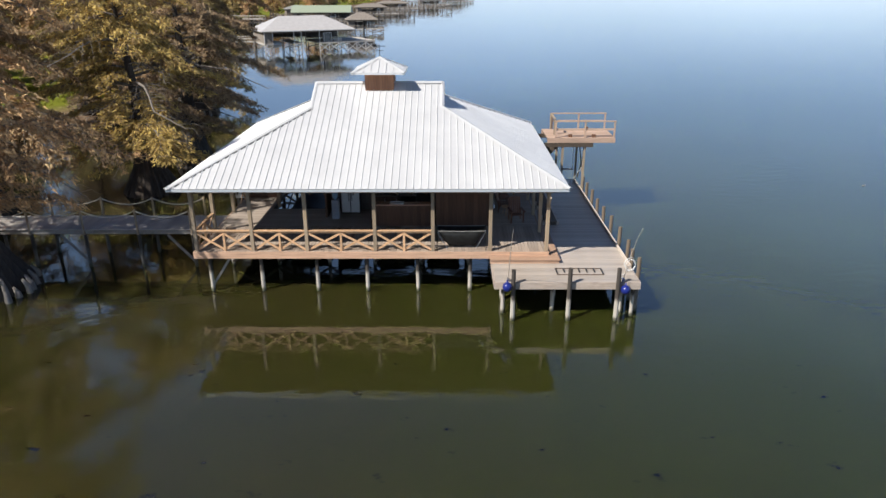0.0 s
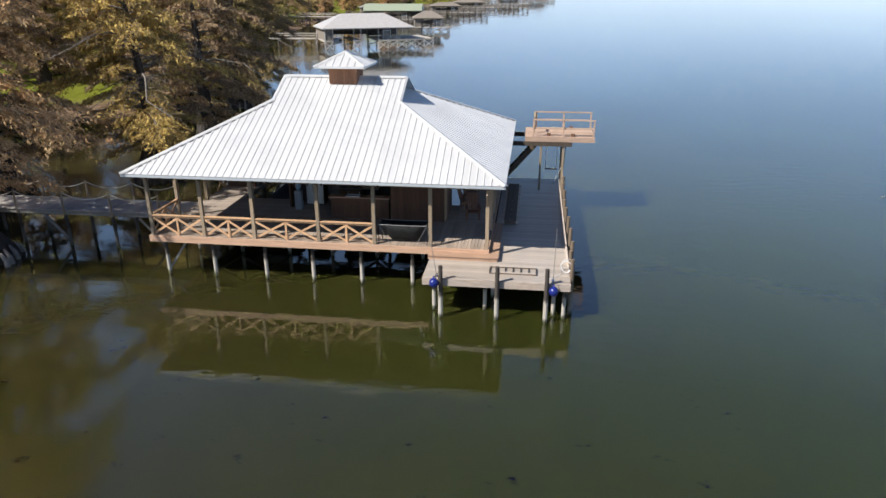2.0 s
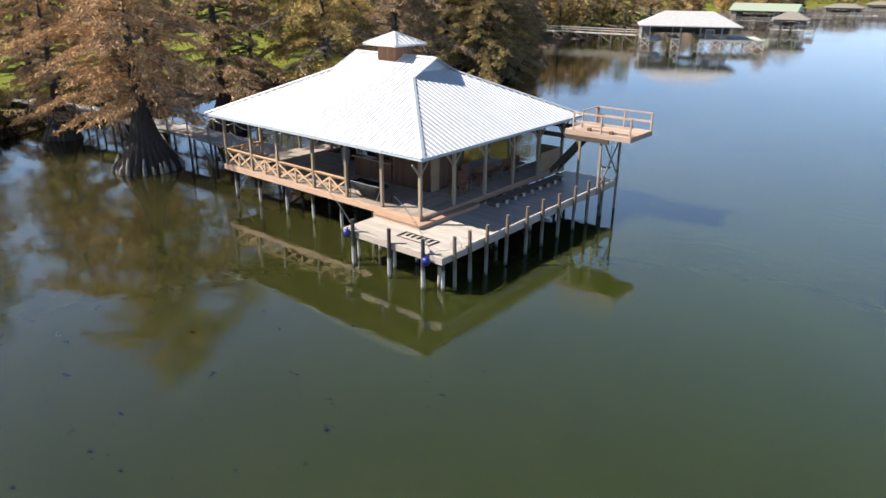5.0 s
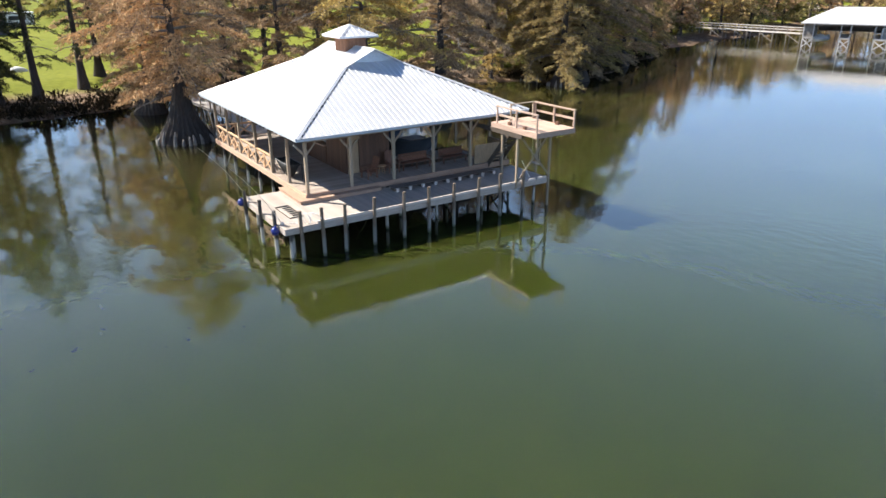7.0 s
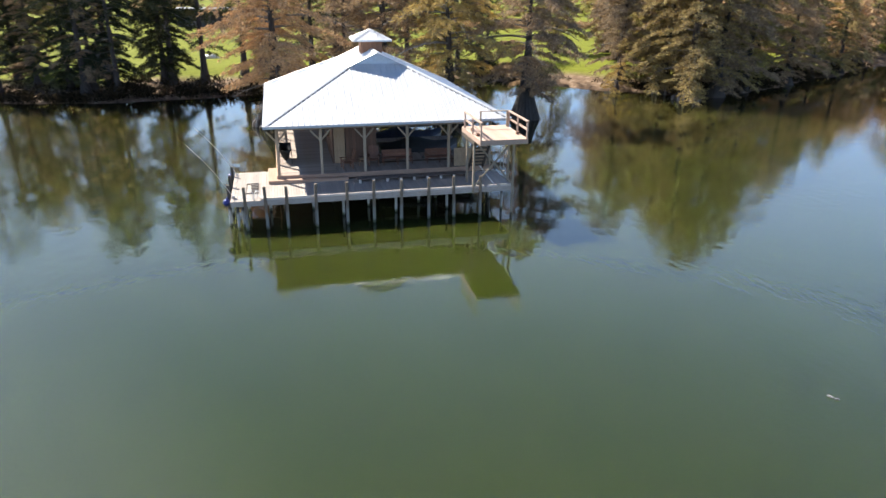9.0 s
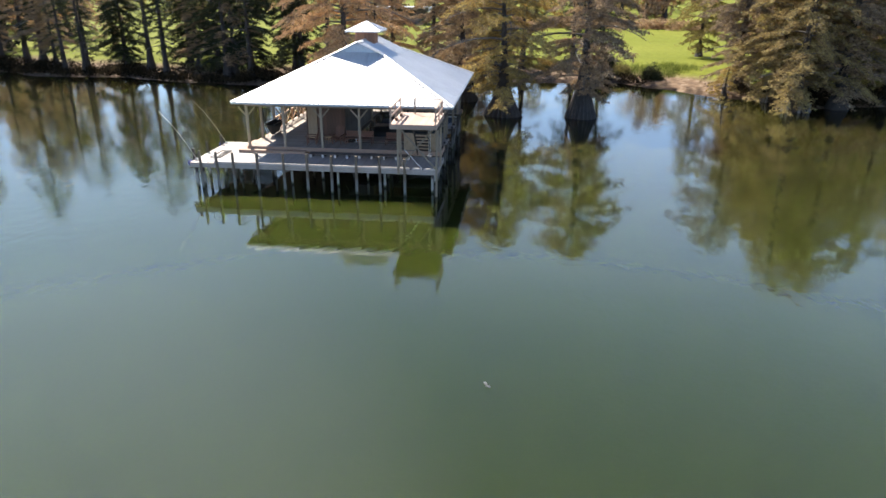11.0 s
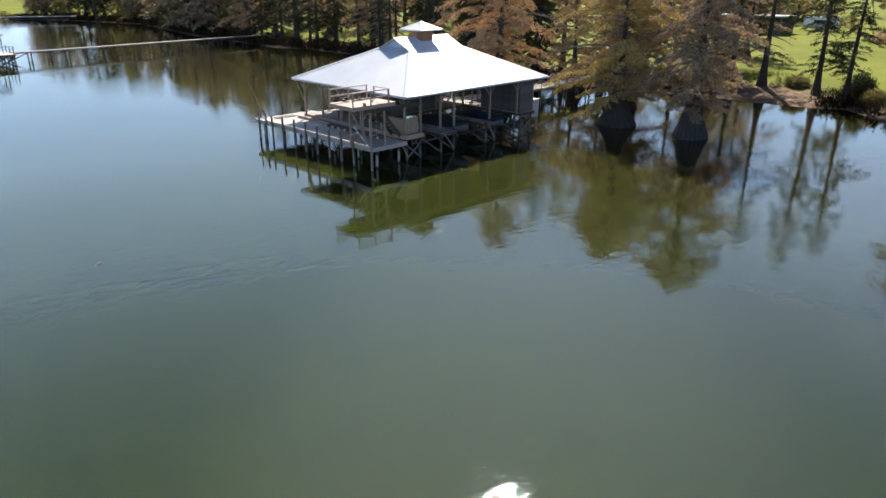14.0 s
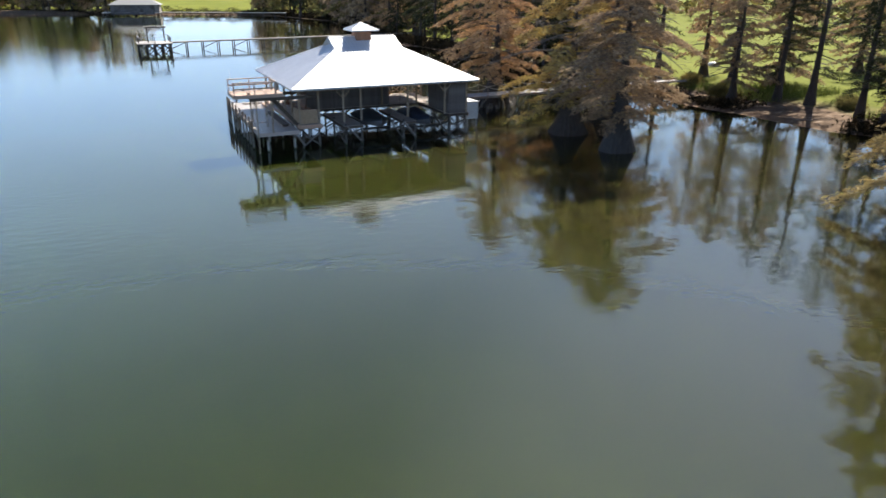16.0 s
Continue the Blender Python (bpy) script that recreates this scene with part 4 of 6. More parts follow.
for x in (7.24, 7.86):
    part("rope", tube(BM(), [(x, 37.37, KZ + 0.77), (x, 37.37, UZ - 0.3)], [0.014, 0.014], 5), M_ROPE, swing)

# ---- rooms and furniture on the porch ----
room = thing("kitchen_room", "dark-stained board kitchen room with an open serving front", "room", (-1.5, 29.7, DZ))


def board_wall(x0, y0, x1, y1, z0, z1, mat, parent, name="wall"):
    a, b = Vector((x0, y0, 0)), Vector((x1, y1, 0))
    d = (b - a).normalized()
    core = part(name, beam(BM(), a + Vector((0, 0, (z0 + z1) / 2)), b + Vector((0, 0, (z0 + z1) / 2)), 0.07, z1 - z0), mat, parent)
    L = (b - a).length
    n = max(1, round(L / 0.2))
    me = mesh_of("board", box(BM(), -L / n / 2 + 0.006, -0.047, z0 + 0.005, L / n / 2 - 0.006, 0.047, z1 - 0.005), mat)
    ang = math.atan2(d.y, d.x)
    for i in range(n):
        c = a + d * (L * (i + 0.5) / n)
        piece("board", me, core, Matrix.Translation(c) @ Matrix.Rotation(ang, 4, "Z"))
    return core


board_wall(-0.1, 28.3, 2.45, 28.3, DZ, 4.5, M_DARKWALL, room)
board_wall(2.45, 28.36, 2.45, 29.0, DZ, 4.5, M_TANPLY, room)
board_wall(2.45, 29.04, 2.45, 30.93, DZ, 4.5, M_DARKWALL, room)
board_wall(2.38, 30.9, -5.5, 30.9, DZ, 4.5, M_SHED, room)
board_wall(-5.5, 30.83, -5.5, 29.6, DZ, 4.5, M_DARKWALL, room)
board_wall(-3.0, 28.3, -0.2, 28.3, DZ, DZ + 1.05, M_DARKWALL, room, "serving_counter")
part("counter_top", box(BM(), -3.1, 28.1, DZ + 1.051, -0.17, 28.6, DZ + 1.10), M_NEWPINE_X, room, "varnished serving top")
fr = thing("refrigerator", "two-door white refrigerator against the kitchen wall", "refrigerator", (-4.37, 30.8, DZ))
part("body", box(BM(), -4.82, 30.15, DZ + 0.03, -3.92, 30.82, DZ + 1.80), M_IRON, fr, bevel=0.01)
for x0, x1 in ((-4.81, -4.39), (-4.35, -3.93)):
    d_ = part("door", box(BM(), x0, 30.09, DZ + 0.08, x1, 30.149, DZ + 1.78), M_WHITE, fr, bevel=0.008)
    hx = x1 - 0.06 if x0 < -4.5 else x0 + 0.06
    part("handle", tube(BM(), [(hx, 30.05, DZ + 0.7), (hx, 30.05, DZ + 1.4)], [0.014, 0.014], 6), M_IRON, d_)
M_COOLER = plain("grey_blue_enamel", (0.32, 0.36, 0.42), 0.35)
wc = thing("water_cooler", "white water cooler with a blue bottle", "water cooler", (-5.0, 29.5, DZ))
part("cabinet", box(BM(), -5.18, 29.3, DZ, -4.84, 29.64, DZ + 0.95), M_COOLER, wc, bevel=0.015)
part("bottle", tube(BM(), [(-5.01, 29.47, DZ + 0.951), (-5.01, 29.47, DZ + 1.02), (-5.01, 29.47, DZ + 1.08), (-5.01, 29.47, DZ + 1.34), (-5.01, 29.47, DZ + 1.38)], [0.06, 0.07, 0.14, 0.14, 0.10], 12), plain("blue_bottle", (0.25, 0.42, 0.60), 0.2), wc, "translucent blue bottle")
sk = thing("stove", "black cooking range with a steel top", "stove", (-1.5, 30.8, DZ))
part("body", box(BM(), -1.9, 30.2, DZ + 0.02, -1.14, 30.82, DZ + 0.9), M_IRON, sk)
part("cooktop", box(BM(), -1.92, 30.16, DZ + 0.901, -1.12, 30.82, DZ + 0.94), M_STEEL, sk, "steel cooktop")
part("hood", box(BM(), -1.95, 30.3, DZ + 1.6, -1.05, 30.82, DZ + 1.75), M_STEEL, sk, "steel extractor hood")
cb = thing("base_cabinet", "dark stained kitchen cabinet run", "cabinet", (-2.5, 30.8, DZ))
part("body", box(BM(), -3.15, 30.22, DZ, -1.98, 30.82, DZ + 0.88), M_DARKWALL, cb)
part("worktop", box(BM(), -3.17, 30.18, DZ + 0.881, -1.96, 30.82, DZ + 0.92), M_GREYWOOD, cb)
for k in range(2):
    d_ = part("door", box(BM(), -3.12 + k * 0.57, 30.20, DZ + 0.1, -2.60 + k * 0.57, 30.219, DZ + 0.82), M_DARKWALL, cb)
    part("handle", box(BM(), -2.68 + k * 0.57, 30.17, DZ + 0.6, -2.66 + k * 0.57, 30.199, DZ + 0.75), M_STEEL, d_)

tv = thing("serving_tray", "white enamel tray resting on the serving top", "tray", (-1.9, 28.35, DZ + 1.1))
part("base", box(BM(), -2.25, 28.18, DZ + 1.102, -1.6, 28.52, DZ + 1.115), M_WHITE, tv)
for y in (28.18, 28.50):
    part("rim", box(BM(), -2.25, y, DZ + 1.116, -1.6, y + 0.02, DZ + 1.15), M_WHITE, tv)
mn = thing("microwave", "black microwave oven on the kitchen worktop", "microwave", (-2.6, 30.8, DZ + 0.92))
part("case", box(BM(), -2.9, 30.3, DZ + 0.922, -2.3, 30.7, DZ + 1.25), M_IRON, mn, bevel=0.01)
part("door", box(BM(), -2.88, 30.28, DZ + 0.94, -2.45, 30.299, DZ + 1.23), M_DARK, mn)

# covered hammock between two posts
hm = thing("hammock", "dark canvas hammock slung low between porch posts", "hammock", (1.05, 25.35, DZ))
bm = BM()
rows_ = []
for i in range(13):
    u = i / 12
    x = 0.02 + u * 2.06
    row = []
    for j in range(9):
        w = j / 8 * 2 - 1
        sag = 0.78 * (1 - abs(w) ** 2.2) * min(1.0, 4.5 * min(u, 1 - u) + 0.02)
        row.append(bm.verts.new((x, 25.45 + w * 0.36, DZ + 0.86 - sag + 0.02 * math.sin(i * 2.1 + j))))
    rows_.append(row)
for r0, r1 in zip(rows_, rows_[1:]):
    for j in range(8):
        bm.faces.new((r0[j], r0[j + 1], r1[j + 1], r1[j]))
bmesh.ops.solidify(bm, geom=bm.faces[:], thickness=0.012)
part("sling", bm, M_CANVAS, hm, "black canvas sling", True)
for y in (25.09, 25.81):
    part("edge_bar", tube(BM(), [(0.0, y, DZ + 0.87), (1.05, y, DZ + 0.855), (2.1, y, DZ + 0.87)], [0.016] * 3, 6), M_GREYPANEL, hm, "grey metal edge bar")
for x in (0.0, 2.1):
    part("end_frame", beam(beam(BM(), (x, 25.09, DZ), (x, 25.09, DZ + 0.88), 0.03, 0.03), (x, 25.81, DZ), (x, 25.81, DZ + 0.88), 0.03, 0.03), M_IRON, hm)
    part("strut", beam(BM(), (x, 25.09, DZ + 0.85), (x + (0.45 if x < 1 else -0.45), 25.2, DZ + 0.02), 0.02, 0.02), M_STEEL, hm)


def chair(name, label, m, mat):
    c = thing(name, label, "chair", (0, 0, 0), "porch chairs")
    for s in (-1, 1):
        part("leg", box(BM(), s * 0.29 - 0.03, -0.30, 0, s * 0.29 + 0.03, -0.24, 0.56), mat, c)
        part("leg", box(BM(), s * 0.29 - 0.03, 0.28, 0, s * 0.29 + 0.03, 0.34, 0.56), mat, c)
        part("armrest", box(BM(), s * 0.31 - 0.06, -0.36, 0.561, s * 0.31 + 0.06, 0.40, 0.595), mat, c)
    for k in range(5):
        part("seat_slat", box(BM(), -0.28, -0.28 + k * 0.115, 0.37 - k * 0.015, 0.28, -0.18 + k * 0.115, 0.395 - k * 0.015), mat, c)
    for k in range(6):
        x = -0.25 + k * 0.1
        part("back_slat", beam(BM(), (x, 0.30, 0.30), (x, 0.52, 1.08 + 0.05 * (1 - abs(k - 2.5) / 2.5)), 0.085, 0.022), mat, c)
    part("back_rail", beam(BM(), (-0.29, 0.47, 0.85), (0.29, 0.47, 0.85), 0.03, 0.07), mat, c)
    c.matrix_basis = m
    return c


ch = chair("porch_chair", "reddish cedar slatted armchair on the porch", pose(3.74, 28.95, DZ, 0, 0, 8), M_CHAIR)
copy_thing(ch, pose(3.35, 30.62, DZ, 0, 0, 82))
for y0, y1, low in ((31.15, 33.0, 0.0), (33.85, 35.5, 0.06)):
    bn = thing("porch_bench", "slatted red cedar bench with its back to the boat slip", "bench", (3.3, (y0 + y1) / 2, DZ), "porch benches")
    for k in range(4):
        part("seat_slat", box(BM(), 3.13 + k * 0.12, y0, DZ + 0.40 - low, 3.24 + k * 0.12, y1, DZ + 0.43 - low), M_CHAIR, bn)
    for k in range(4):
        part("back_slat", box(BM(), 3.09 - k * 0.012, y0, DZ + 0.45 - low + k * 0.10, 3.115 - k * 0.012, y1, DZ + 0.54 - low + k * 0.10), M_CHAIR, bn)
    for y in (y0 + 0.05, (y0 + y1) / 2, y1 - 0.05):
        part("leg", box(BM(), 3.02, y - 0.03, DZ, 3.05, y + 0.03, DZ + 0.84 - low), M_CHAIR, bn)
        part("leg", box(BM(), 3.52, y - 0.03, DZ, 3.58, y + 0.03, DZ + 0.399 - low), M_CHAIR, bn)
    for y in (y0, y1 - 0.07):
        part("armrest", box(BM(), 3.12, y, DZ + 0.60 - low, 3.62, y + 0.07, DZ + 0.63 - low), M_CHAIR, bn)
tb = thing("side_table", "small round honey-coloured wooden side table", "table", (3.35, 29.95, DZ))
part("tabletop", tube(BM(), [(3.35, 29.95, DZ + 0.42), (3.35, 29.95, DZ + 0.455)], [0.24, 0.24], 16), M_RAILPINE, tb)
for k in range(3):
    a = k * math.tau / 3 + 0.4
    part("leg", tube(BM(), [(3.35 + 0.2 * math.cos(a), 29.95 + 0.2 * math.sin(a), DZ), (3.35 + 0.13 * math.cos(a), 29.95 + 0.13 * math.sin(a), DZ + 0.419)], [0.018, 0.02], 6), M_RAILPINE, tb)
scr = thing("plywood_screen", "pale plywood half-wall at the porch end", "screen", (3.6, 37.3, DZ))
part("panel", box(BM(), 3.18, 37.32, DZ + 0.02, 4.6, 37.36, DZ + 1.12), M_TANPLY, scr)
part("panel", box(BM(), 4.60, 35.3, DZ + 0.02, 4.64, 37.36, DZ + 1.12), M_TANPLY, scr)
part("cap_rail", box(BM(), 3.17, 37.29, DZ + 1.121, 4.66, 37.39, DZ + 1.15), M_NEWPINE_X, scr)

# store room at the back corner
st = thing("store_room", "dark board store room at the back corner of the boathouse", "store room", (-9.4, 36.3, DZ))
board_wall(-10.3, 33.0, -8.7, 33.0, DZ, 4.5, M_DARKWALL, st)
board_wall(-10.3, 37.45, -8.6, 37.45, DZ, 4.5, M_SHED, st)
board_wall(-8.65, 33.06, -8.65, 37.39, DZ, 4.5, M_SHED, st)
board_wall(-10.3, 33.06, -10.3, 37.39, DZ, 4.5, M_SHED, st)
hut = thing("pump_box", "pale grey sheet-sided pump box hung beside the deck", "box", (-11.2, 36.2, 1.2))
part("body", box(BM(), -11.7, 35.2, 1.25, -10.5, 37.2, 2.75), M_PUMP, hut)
part("lid", box(BM(), -11.75, 35.15, 2.751, -10.47, 37.25, 2.80), M_PUMP, hut)
for x in (-11.6, -10.65):
    for y in (35.3, 37.1):
        part("leg", box(BM(), x - 0.06, y - 0.06, -1.2, x + 0.06, y + 0.06, 1.249), M_GREYWOOD, hut)


# ---- boat on a lift ----
def boat(name, label, cx, cy, z, L, W, cover, hull):
    b_ = thing(name, label, "boat", (cx, cy, z))
    bm = BM()
    rings = []
    for i in range(11):
        u = i / 10
        y = cy - L / 2 + L * u
        w = W / 2 * (1 - max(0, (u - 0.55) / 0.45) ** 2.2 * 0.96)
        keel = z + 0.30 * max(0, (u - 0.6) / 0.4) ** 2
        rings.append([bm.verts.new((cx + a * w, y, keel + h)) for a, h in ((-1, 0.62), (-0.92, 0.25), (0, 0), (0.92, 0.25), (1, 0.62))])
    for r0, r1 in zip(rings, rings[1:]):
        for k in range(4):
            bm.faces.new((r0[k], r0[k + 1], r1[k + 1], r1[k]))
    bm.faces.new(rings[0])
    part("hull", bm, hull, b_, "", True)
    bm = BM()
    rings = []
    for i in range(11):
        u = i / 10
        y = cy - L / 2 + L * u
        w = W / 2 * (1 - max(0, (u - 0.55) / 0.45) ** 2.2 * 0.96) + 0.03
        k0 = z + 0.30 * max(0, (u - 0.6) / 0.4) ** 2
        hp = 0.25 + 0.45 * math.exp(-((u - 0.42) / 0.22) ** 2)
        rings.append([bm.verts.new((cx + a * w, y, k0 + h)) for a, h in ((-1, 0.5), (-0.98, 0.66), (-0.4, 0.66 + hp * 0.75), (0, 0.66 + hp), (0.4, 0.66 + hp * 0.75), (0.98, 0.66), (1, 0.5))])
    for r0, r1 in zip(rings, rings[1:]):
        for k in range(6):
            bm.faces.new((r0[k], r0[k + 1], r1[k + 1], r1[k]))
    bm.faces.new(rings[0])
    part("cover", bm, cover, b_, "dark fitted cover", True)
    return b_


boat("covered_boat", "grey boat under a navy cover in the corner slip", -6.9, 34.4, 0.75, 5.6, 2.1, M_BOATBLUE, M_HULL)
# this boat and its lift are added: dark bulk for the shade in the slip
boat("covered_boat", "dark hulled boat under a black canvas cover in the middle slip", -2.45, 34.6, 0.95, 5.4, 2.2, M_CANVAS, M_HULL)
for cx, z in ((-6.9, 0.74), (-2.45, 0.94)):
    lf = thing("boat_lift", "timber and steel boat lift cradle", "boat lift", (cx, 34.4, z), "boat lifts")
    for y in (33.2, 35.8):
        part("cradle_beam", box(BM(), cx - 1.25, y - 0.06, z - 0.19, cx + 1.25, y + 0.06, z), M_IRON, lf)
        for s in (-1, 1):
            part("cable", tube(BM(), [(cx + s * 1.2, y, z - 0.04), (cx + s * 1.2, y, 4.5)], [0.012, 0.012], 5), M_IRON, lf)

# ---- dock fittings ----
for x, z in ((2.80, 1.52), (7.45, 1.40)):
    bo = thing("fender_buoy", "round blue vinyl mooring buoy hung on the dock", "buoy", (x, 22.2, z), "blue buoys")
    part("ball", ball(BM(), (x, 22.2, z), 0.19, 1.03), M_BUOY, bo, "", True)
    part("neck", tube(BM(), [(x, 22.22, z + 0.17), (x, 22.25, z + 0.27)], [0.05, 0.03], 8), M_BUOY, bo)
    part("rope", tube(BM(), [(x, 22.25, z + 0.26), (x + 0.06, 22.36, KZ + 0.1), (x + 0.16, 22.36, KZ + 0.12)], [0.011] * 3, 5), M_DARK, bo)
for x, tip in ((2.86, (2.79, 20.48, 4.5)), (7.42, (7.36, 20.5, 4.55))):
    w = thing("mooring_whip", "slender pale mooring whip leaning out over water", "mooring whip", (x, 22.55, KZ), "mooring whips")
    a, b = Vector((x, 22.55, KZ + 0.1)), Vector(tip)
    pts = [a.lerp(b, k / 8) + Vector((0, 0.05, 0.16)) * math.sin(math.pi * k / 8) for k in range(9)]
    part("pole", tube(BM(), pts, [0.017 - 0.0012 * k for k in range(9)], 6), M_CURB, w)
    part("base", box(BM(), x - 0.06, 22.5, KZ + 0.004, x + 0.06, 22.66, KZ + 0.13), M_STEEL, w, bevel=0.01)
ld = thing("dock_ladder", "thin dark boarding ladder lying flat on dock", "ladder", (5.8, 23.5, KZ))
for y in (23.19, 23.84):
    part("rail", box(BM(), 4.9, y - 0.014, KZ + 0.004, 6.8, y + 0.014, KZ + 0.045), M_OLDSTEP, ld)
for k in range(7):
    x = 4.92 + k * 0.31
    part("rung", box(BM(), x - 0.022, 23.205 if k in (0, 6) else 23.44, KZ + 0.012, x + 0.022, 23.825, KZ + 0.05), M_DARK, ld, "black rubber rung")
hs_ = thing("garden_hose", "loose white hose looped upright beside the dock posts", "hose", (7.95, 23.6, KZ))
for k, (y, w, hh, tilt) in enumerate(((23.55, 0.22, 0.27, 0.10), (23.72, 0.19, 0.23, -0.12), (23.95, 0.24, 0.25, 0.22))):
    pts = [(7.93 + w * math.cos(a * math.tau / 18) + 0.02 * k, y + tilt * math.cos(a * math.tau / 18 + 0.6), KZ + 0.015 + hh * (1 + math.sin(a * math.tau / 18))) for a in range(19)]
    part("loop", tube(BM(), pts, [0.013] * 19, 6), M_WHITE, hs_, "", True)
pts = [(7.8 - 0.055 * k, 23.5 - 0.07 * k + 0.05 * math.sin(k * 1.4), KZ + 0.016) for k in range(11)]
part("tail", tube(BM(), pts, [0.013] * 11, 6), M_WHITE, hs_, "", True)
pd = thing("boat_hook", "pale wooden boat hook leaning on a platform leg", "boat hook", (7.9, 36.3, KZ))
part("shaft", tube(BM(), [(7.7, 36.9, KZ + 0.01), (8.1, 35.9, KZ + 1.25)], [0.022, 0.022], 6), M_WHITE, pd)
part("hook", tube(BM(), [(8.1, 35.9, KZ + 1.25), (8.12, 35.82, KZ + 1.33), (8.13, 35.74, KZ + 1.28)], [0.018] * 3, 6), M_IRON, pd)

# pale scraps of driftwood on the open water
dw = thing("driftwood", "small pale driftwood scraps floating on the lake", "driftwood", (28.3, 42.05, 0))
for ob_x, ob_y, ang, ln in ((28.2, 42.0, 25, 0.2), (28.38, 42.1, 60, 0.15)):
    tip = Vector((math.cos(radians(ang)), math.sin(radians(ang)), 0)) * ln / 2
    mid = Vector((ob_x, ob_y, 0.02))
    part("scrap", tube(BM(), [mid - tip, mid + Vector((0, 0, 0.02)), mid + tip], [0.018, 0.03, 0.015], 6), M_GREYWOOD, dw)

# ---- neighbouring boathouses and piers ----
def far_boathouse(name, label, m, L, D, deck_z, eave, ridge, roof_mat, open_deck=0.0, gable=False, timber=None, boarded=False):
    """Hip- or gable-roofed boat shelter: braced towers either side of open slips, a deck that runs on past the roof."""
    timber = timber or M_SHADEWOOD
    h = thing(name, label, "boathouse", (0, 0, 0), "neighbouring boathouses")
    x0, x1, y0, y1 = -L / 2, L / 2, -D / 2, D / 2
    bm = BM()
    e = [bm.verts.new((x, y, eave)) for x, y in ((x0, y0), (x1, y0), (x1, y1), (x0, y1))]
    lo = [bm.verts.new((x, y, eave - 0.18)) for x, y in ((x0, y0), (x1, y0), (x1, y1), (x0, y1))]
    k = 0.02 if gable else D * 0.42
    r = [bm.verts.new((x0 + k, 0, ridge)), bm.verts.new((x1 - k, 0, ridge))]
    for f in ((e[0], e[1], r[1], r[0]), (e[1], e[2], r[1]), (e[2], e[3], r[0], r[1]), (e[3], e[0], r[0]), tuple(lo[::-1])):
        bm.faces.new(f)
    for i in range(4):
        bm.faces.new((lo[i], lo[(i + 1) % 4], e[(i + 1) % 4], e[i]))
    part("roof", bm, roof_mat, h)
    # landings: a narrow one at each side of the slips, a wide one that runs out past the roof
    bays = [(x0 + 0.5, x0 + 2.3), (x0 + 0.33 * L, x0 + 0.33 * L + 1.7), (x0 + 0.6 * L, x1 - 0.5 + open_deck)]
    for a, b in bays:
        part("deck", box(BM(), a, y0 + 0.5, deck_z - 0.3, b, y1 - 0.5, deck_z), M_PALEPIER, h)
        n = max(1, round((b - a) / 2.1))
        for j in range(n + 1):
            x = a + 0.1 + j * (b - a - 0.2) / n
            under = x < x1 - 0.3
            for y in (y0 + 0.6, y1 - 0.6):
                part("post", box(BM(), x - 0.08, y - 0.08, -1.0, x + 0.08, y + 0.08, eave - 0.2 if under and (n == 1 or j % 2 == 0) else deck_z + 0.25), timber, h)
            if j < n:
                x2 = x + (b - a - 0.2) / n
                for q0, q1, dy in ((0.1, deck_z - 0.35, 0), (deck_z - 0.35, 0.1, -0.06)):
                    part("cross_brace", beam(BM(), (x, y0 + 0.5 + dy, q0), (x2, y0 + 0.5 + dy, q1), 0.05, 0.16), timber, h)
            part("cross_brace", beam(BM(), (x, y0 + 0.7, deck_z - 0.35), (x, y1 - 0.7, 0.1), 0.05, 0.14), M_SHADEWOOD, h)
    # shaded beams, hung gear and a boat lift seen through the open slips
    for k in range(5):
        y = y0 + 0.8 + k * (D - 1.6) / 4
        part("tie_beam", box(BM(), x0 + 0.6, y - 0.07, eave - 0.42, x1 - 0.6, y + 0.07, eave - 0.2), M_SHED, h)
    # added dark sheets across the open back stand for the shade under the roof
    part("rear_rail", box(BM(), x0 + 2.4, y1 - 0.72, deck_z + 0.5, x0 + 0.6 * L, y1 - 0.66, deck_z + 1.5), M_SHED, h, "dark sheet added at the back for the shade inside")
    part("rear_rail", box(BM(), x0 + 0.6 * L + 0.1, y1 - 0.72, deck_z + 0.15, x1 - 0.7, y1 - 0.66, eave - 0.75), M_SHED, h, "dark sheet added at the back for the shade inside")
    for x in (x0 + 0.16 * L, x0 + 0.29 * L, x0 + 0.45 * L, x0 + 0.56 * L):
        part("lift_post", box(BM(), x - 0.07, 0.4 - 0.07, -1.0, x + 0.07, 0.4 + 0.07, eave - 0.43), M_SHED, h)
    part("frame_rack", beam(beam(beam(BM(), (x0 + 0.66 * L, y0 + 0.9, deck_z), (x0 + 0.66 * L, y0 + 0.9, eave - 0.6), 0.12, 0.12), (x0 + 0.74 * L, y0 + 0.9, deck_z), (x0 + 0.74 * L, y0 + 0.9, eave - 0.6), 0.12, 0.12), (x0 + 0.66 * L, y0 + 0.9, eave - 0.65), (x0 + 0.74 * L, y0 + 0.9, eave - 0.65), 0.12, 0.12), M_WHITE, h, "white painted frame rack")
    part("store_wall", box(BM(), x0 + 0.6, y0 + 0.62, deck_z + 0.001, x0 + 2.25, y1 - 0.62, eave - 0.19), M_SHADEWOOD, h, "grey board store")
    if boarded:
        part("boat_door", box(BM(), x0 + 2.3, y1 - 0.6, 0.5, x1 - 0.6, y1 - 0.5, eave - 0.2), M_SHED, h, "dark boarded slip front")
    xa = x0 + 0.6 * L
    part("handrail", beam(BM(), (xa, y0 + 0.6, deck_z + 0.95), (x1 - 0.6, y0 + 0.6, deck_z + 0.95), 0.1, 0.08), M_PALEPIER, h)
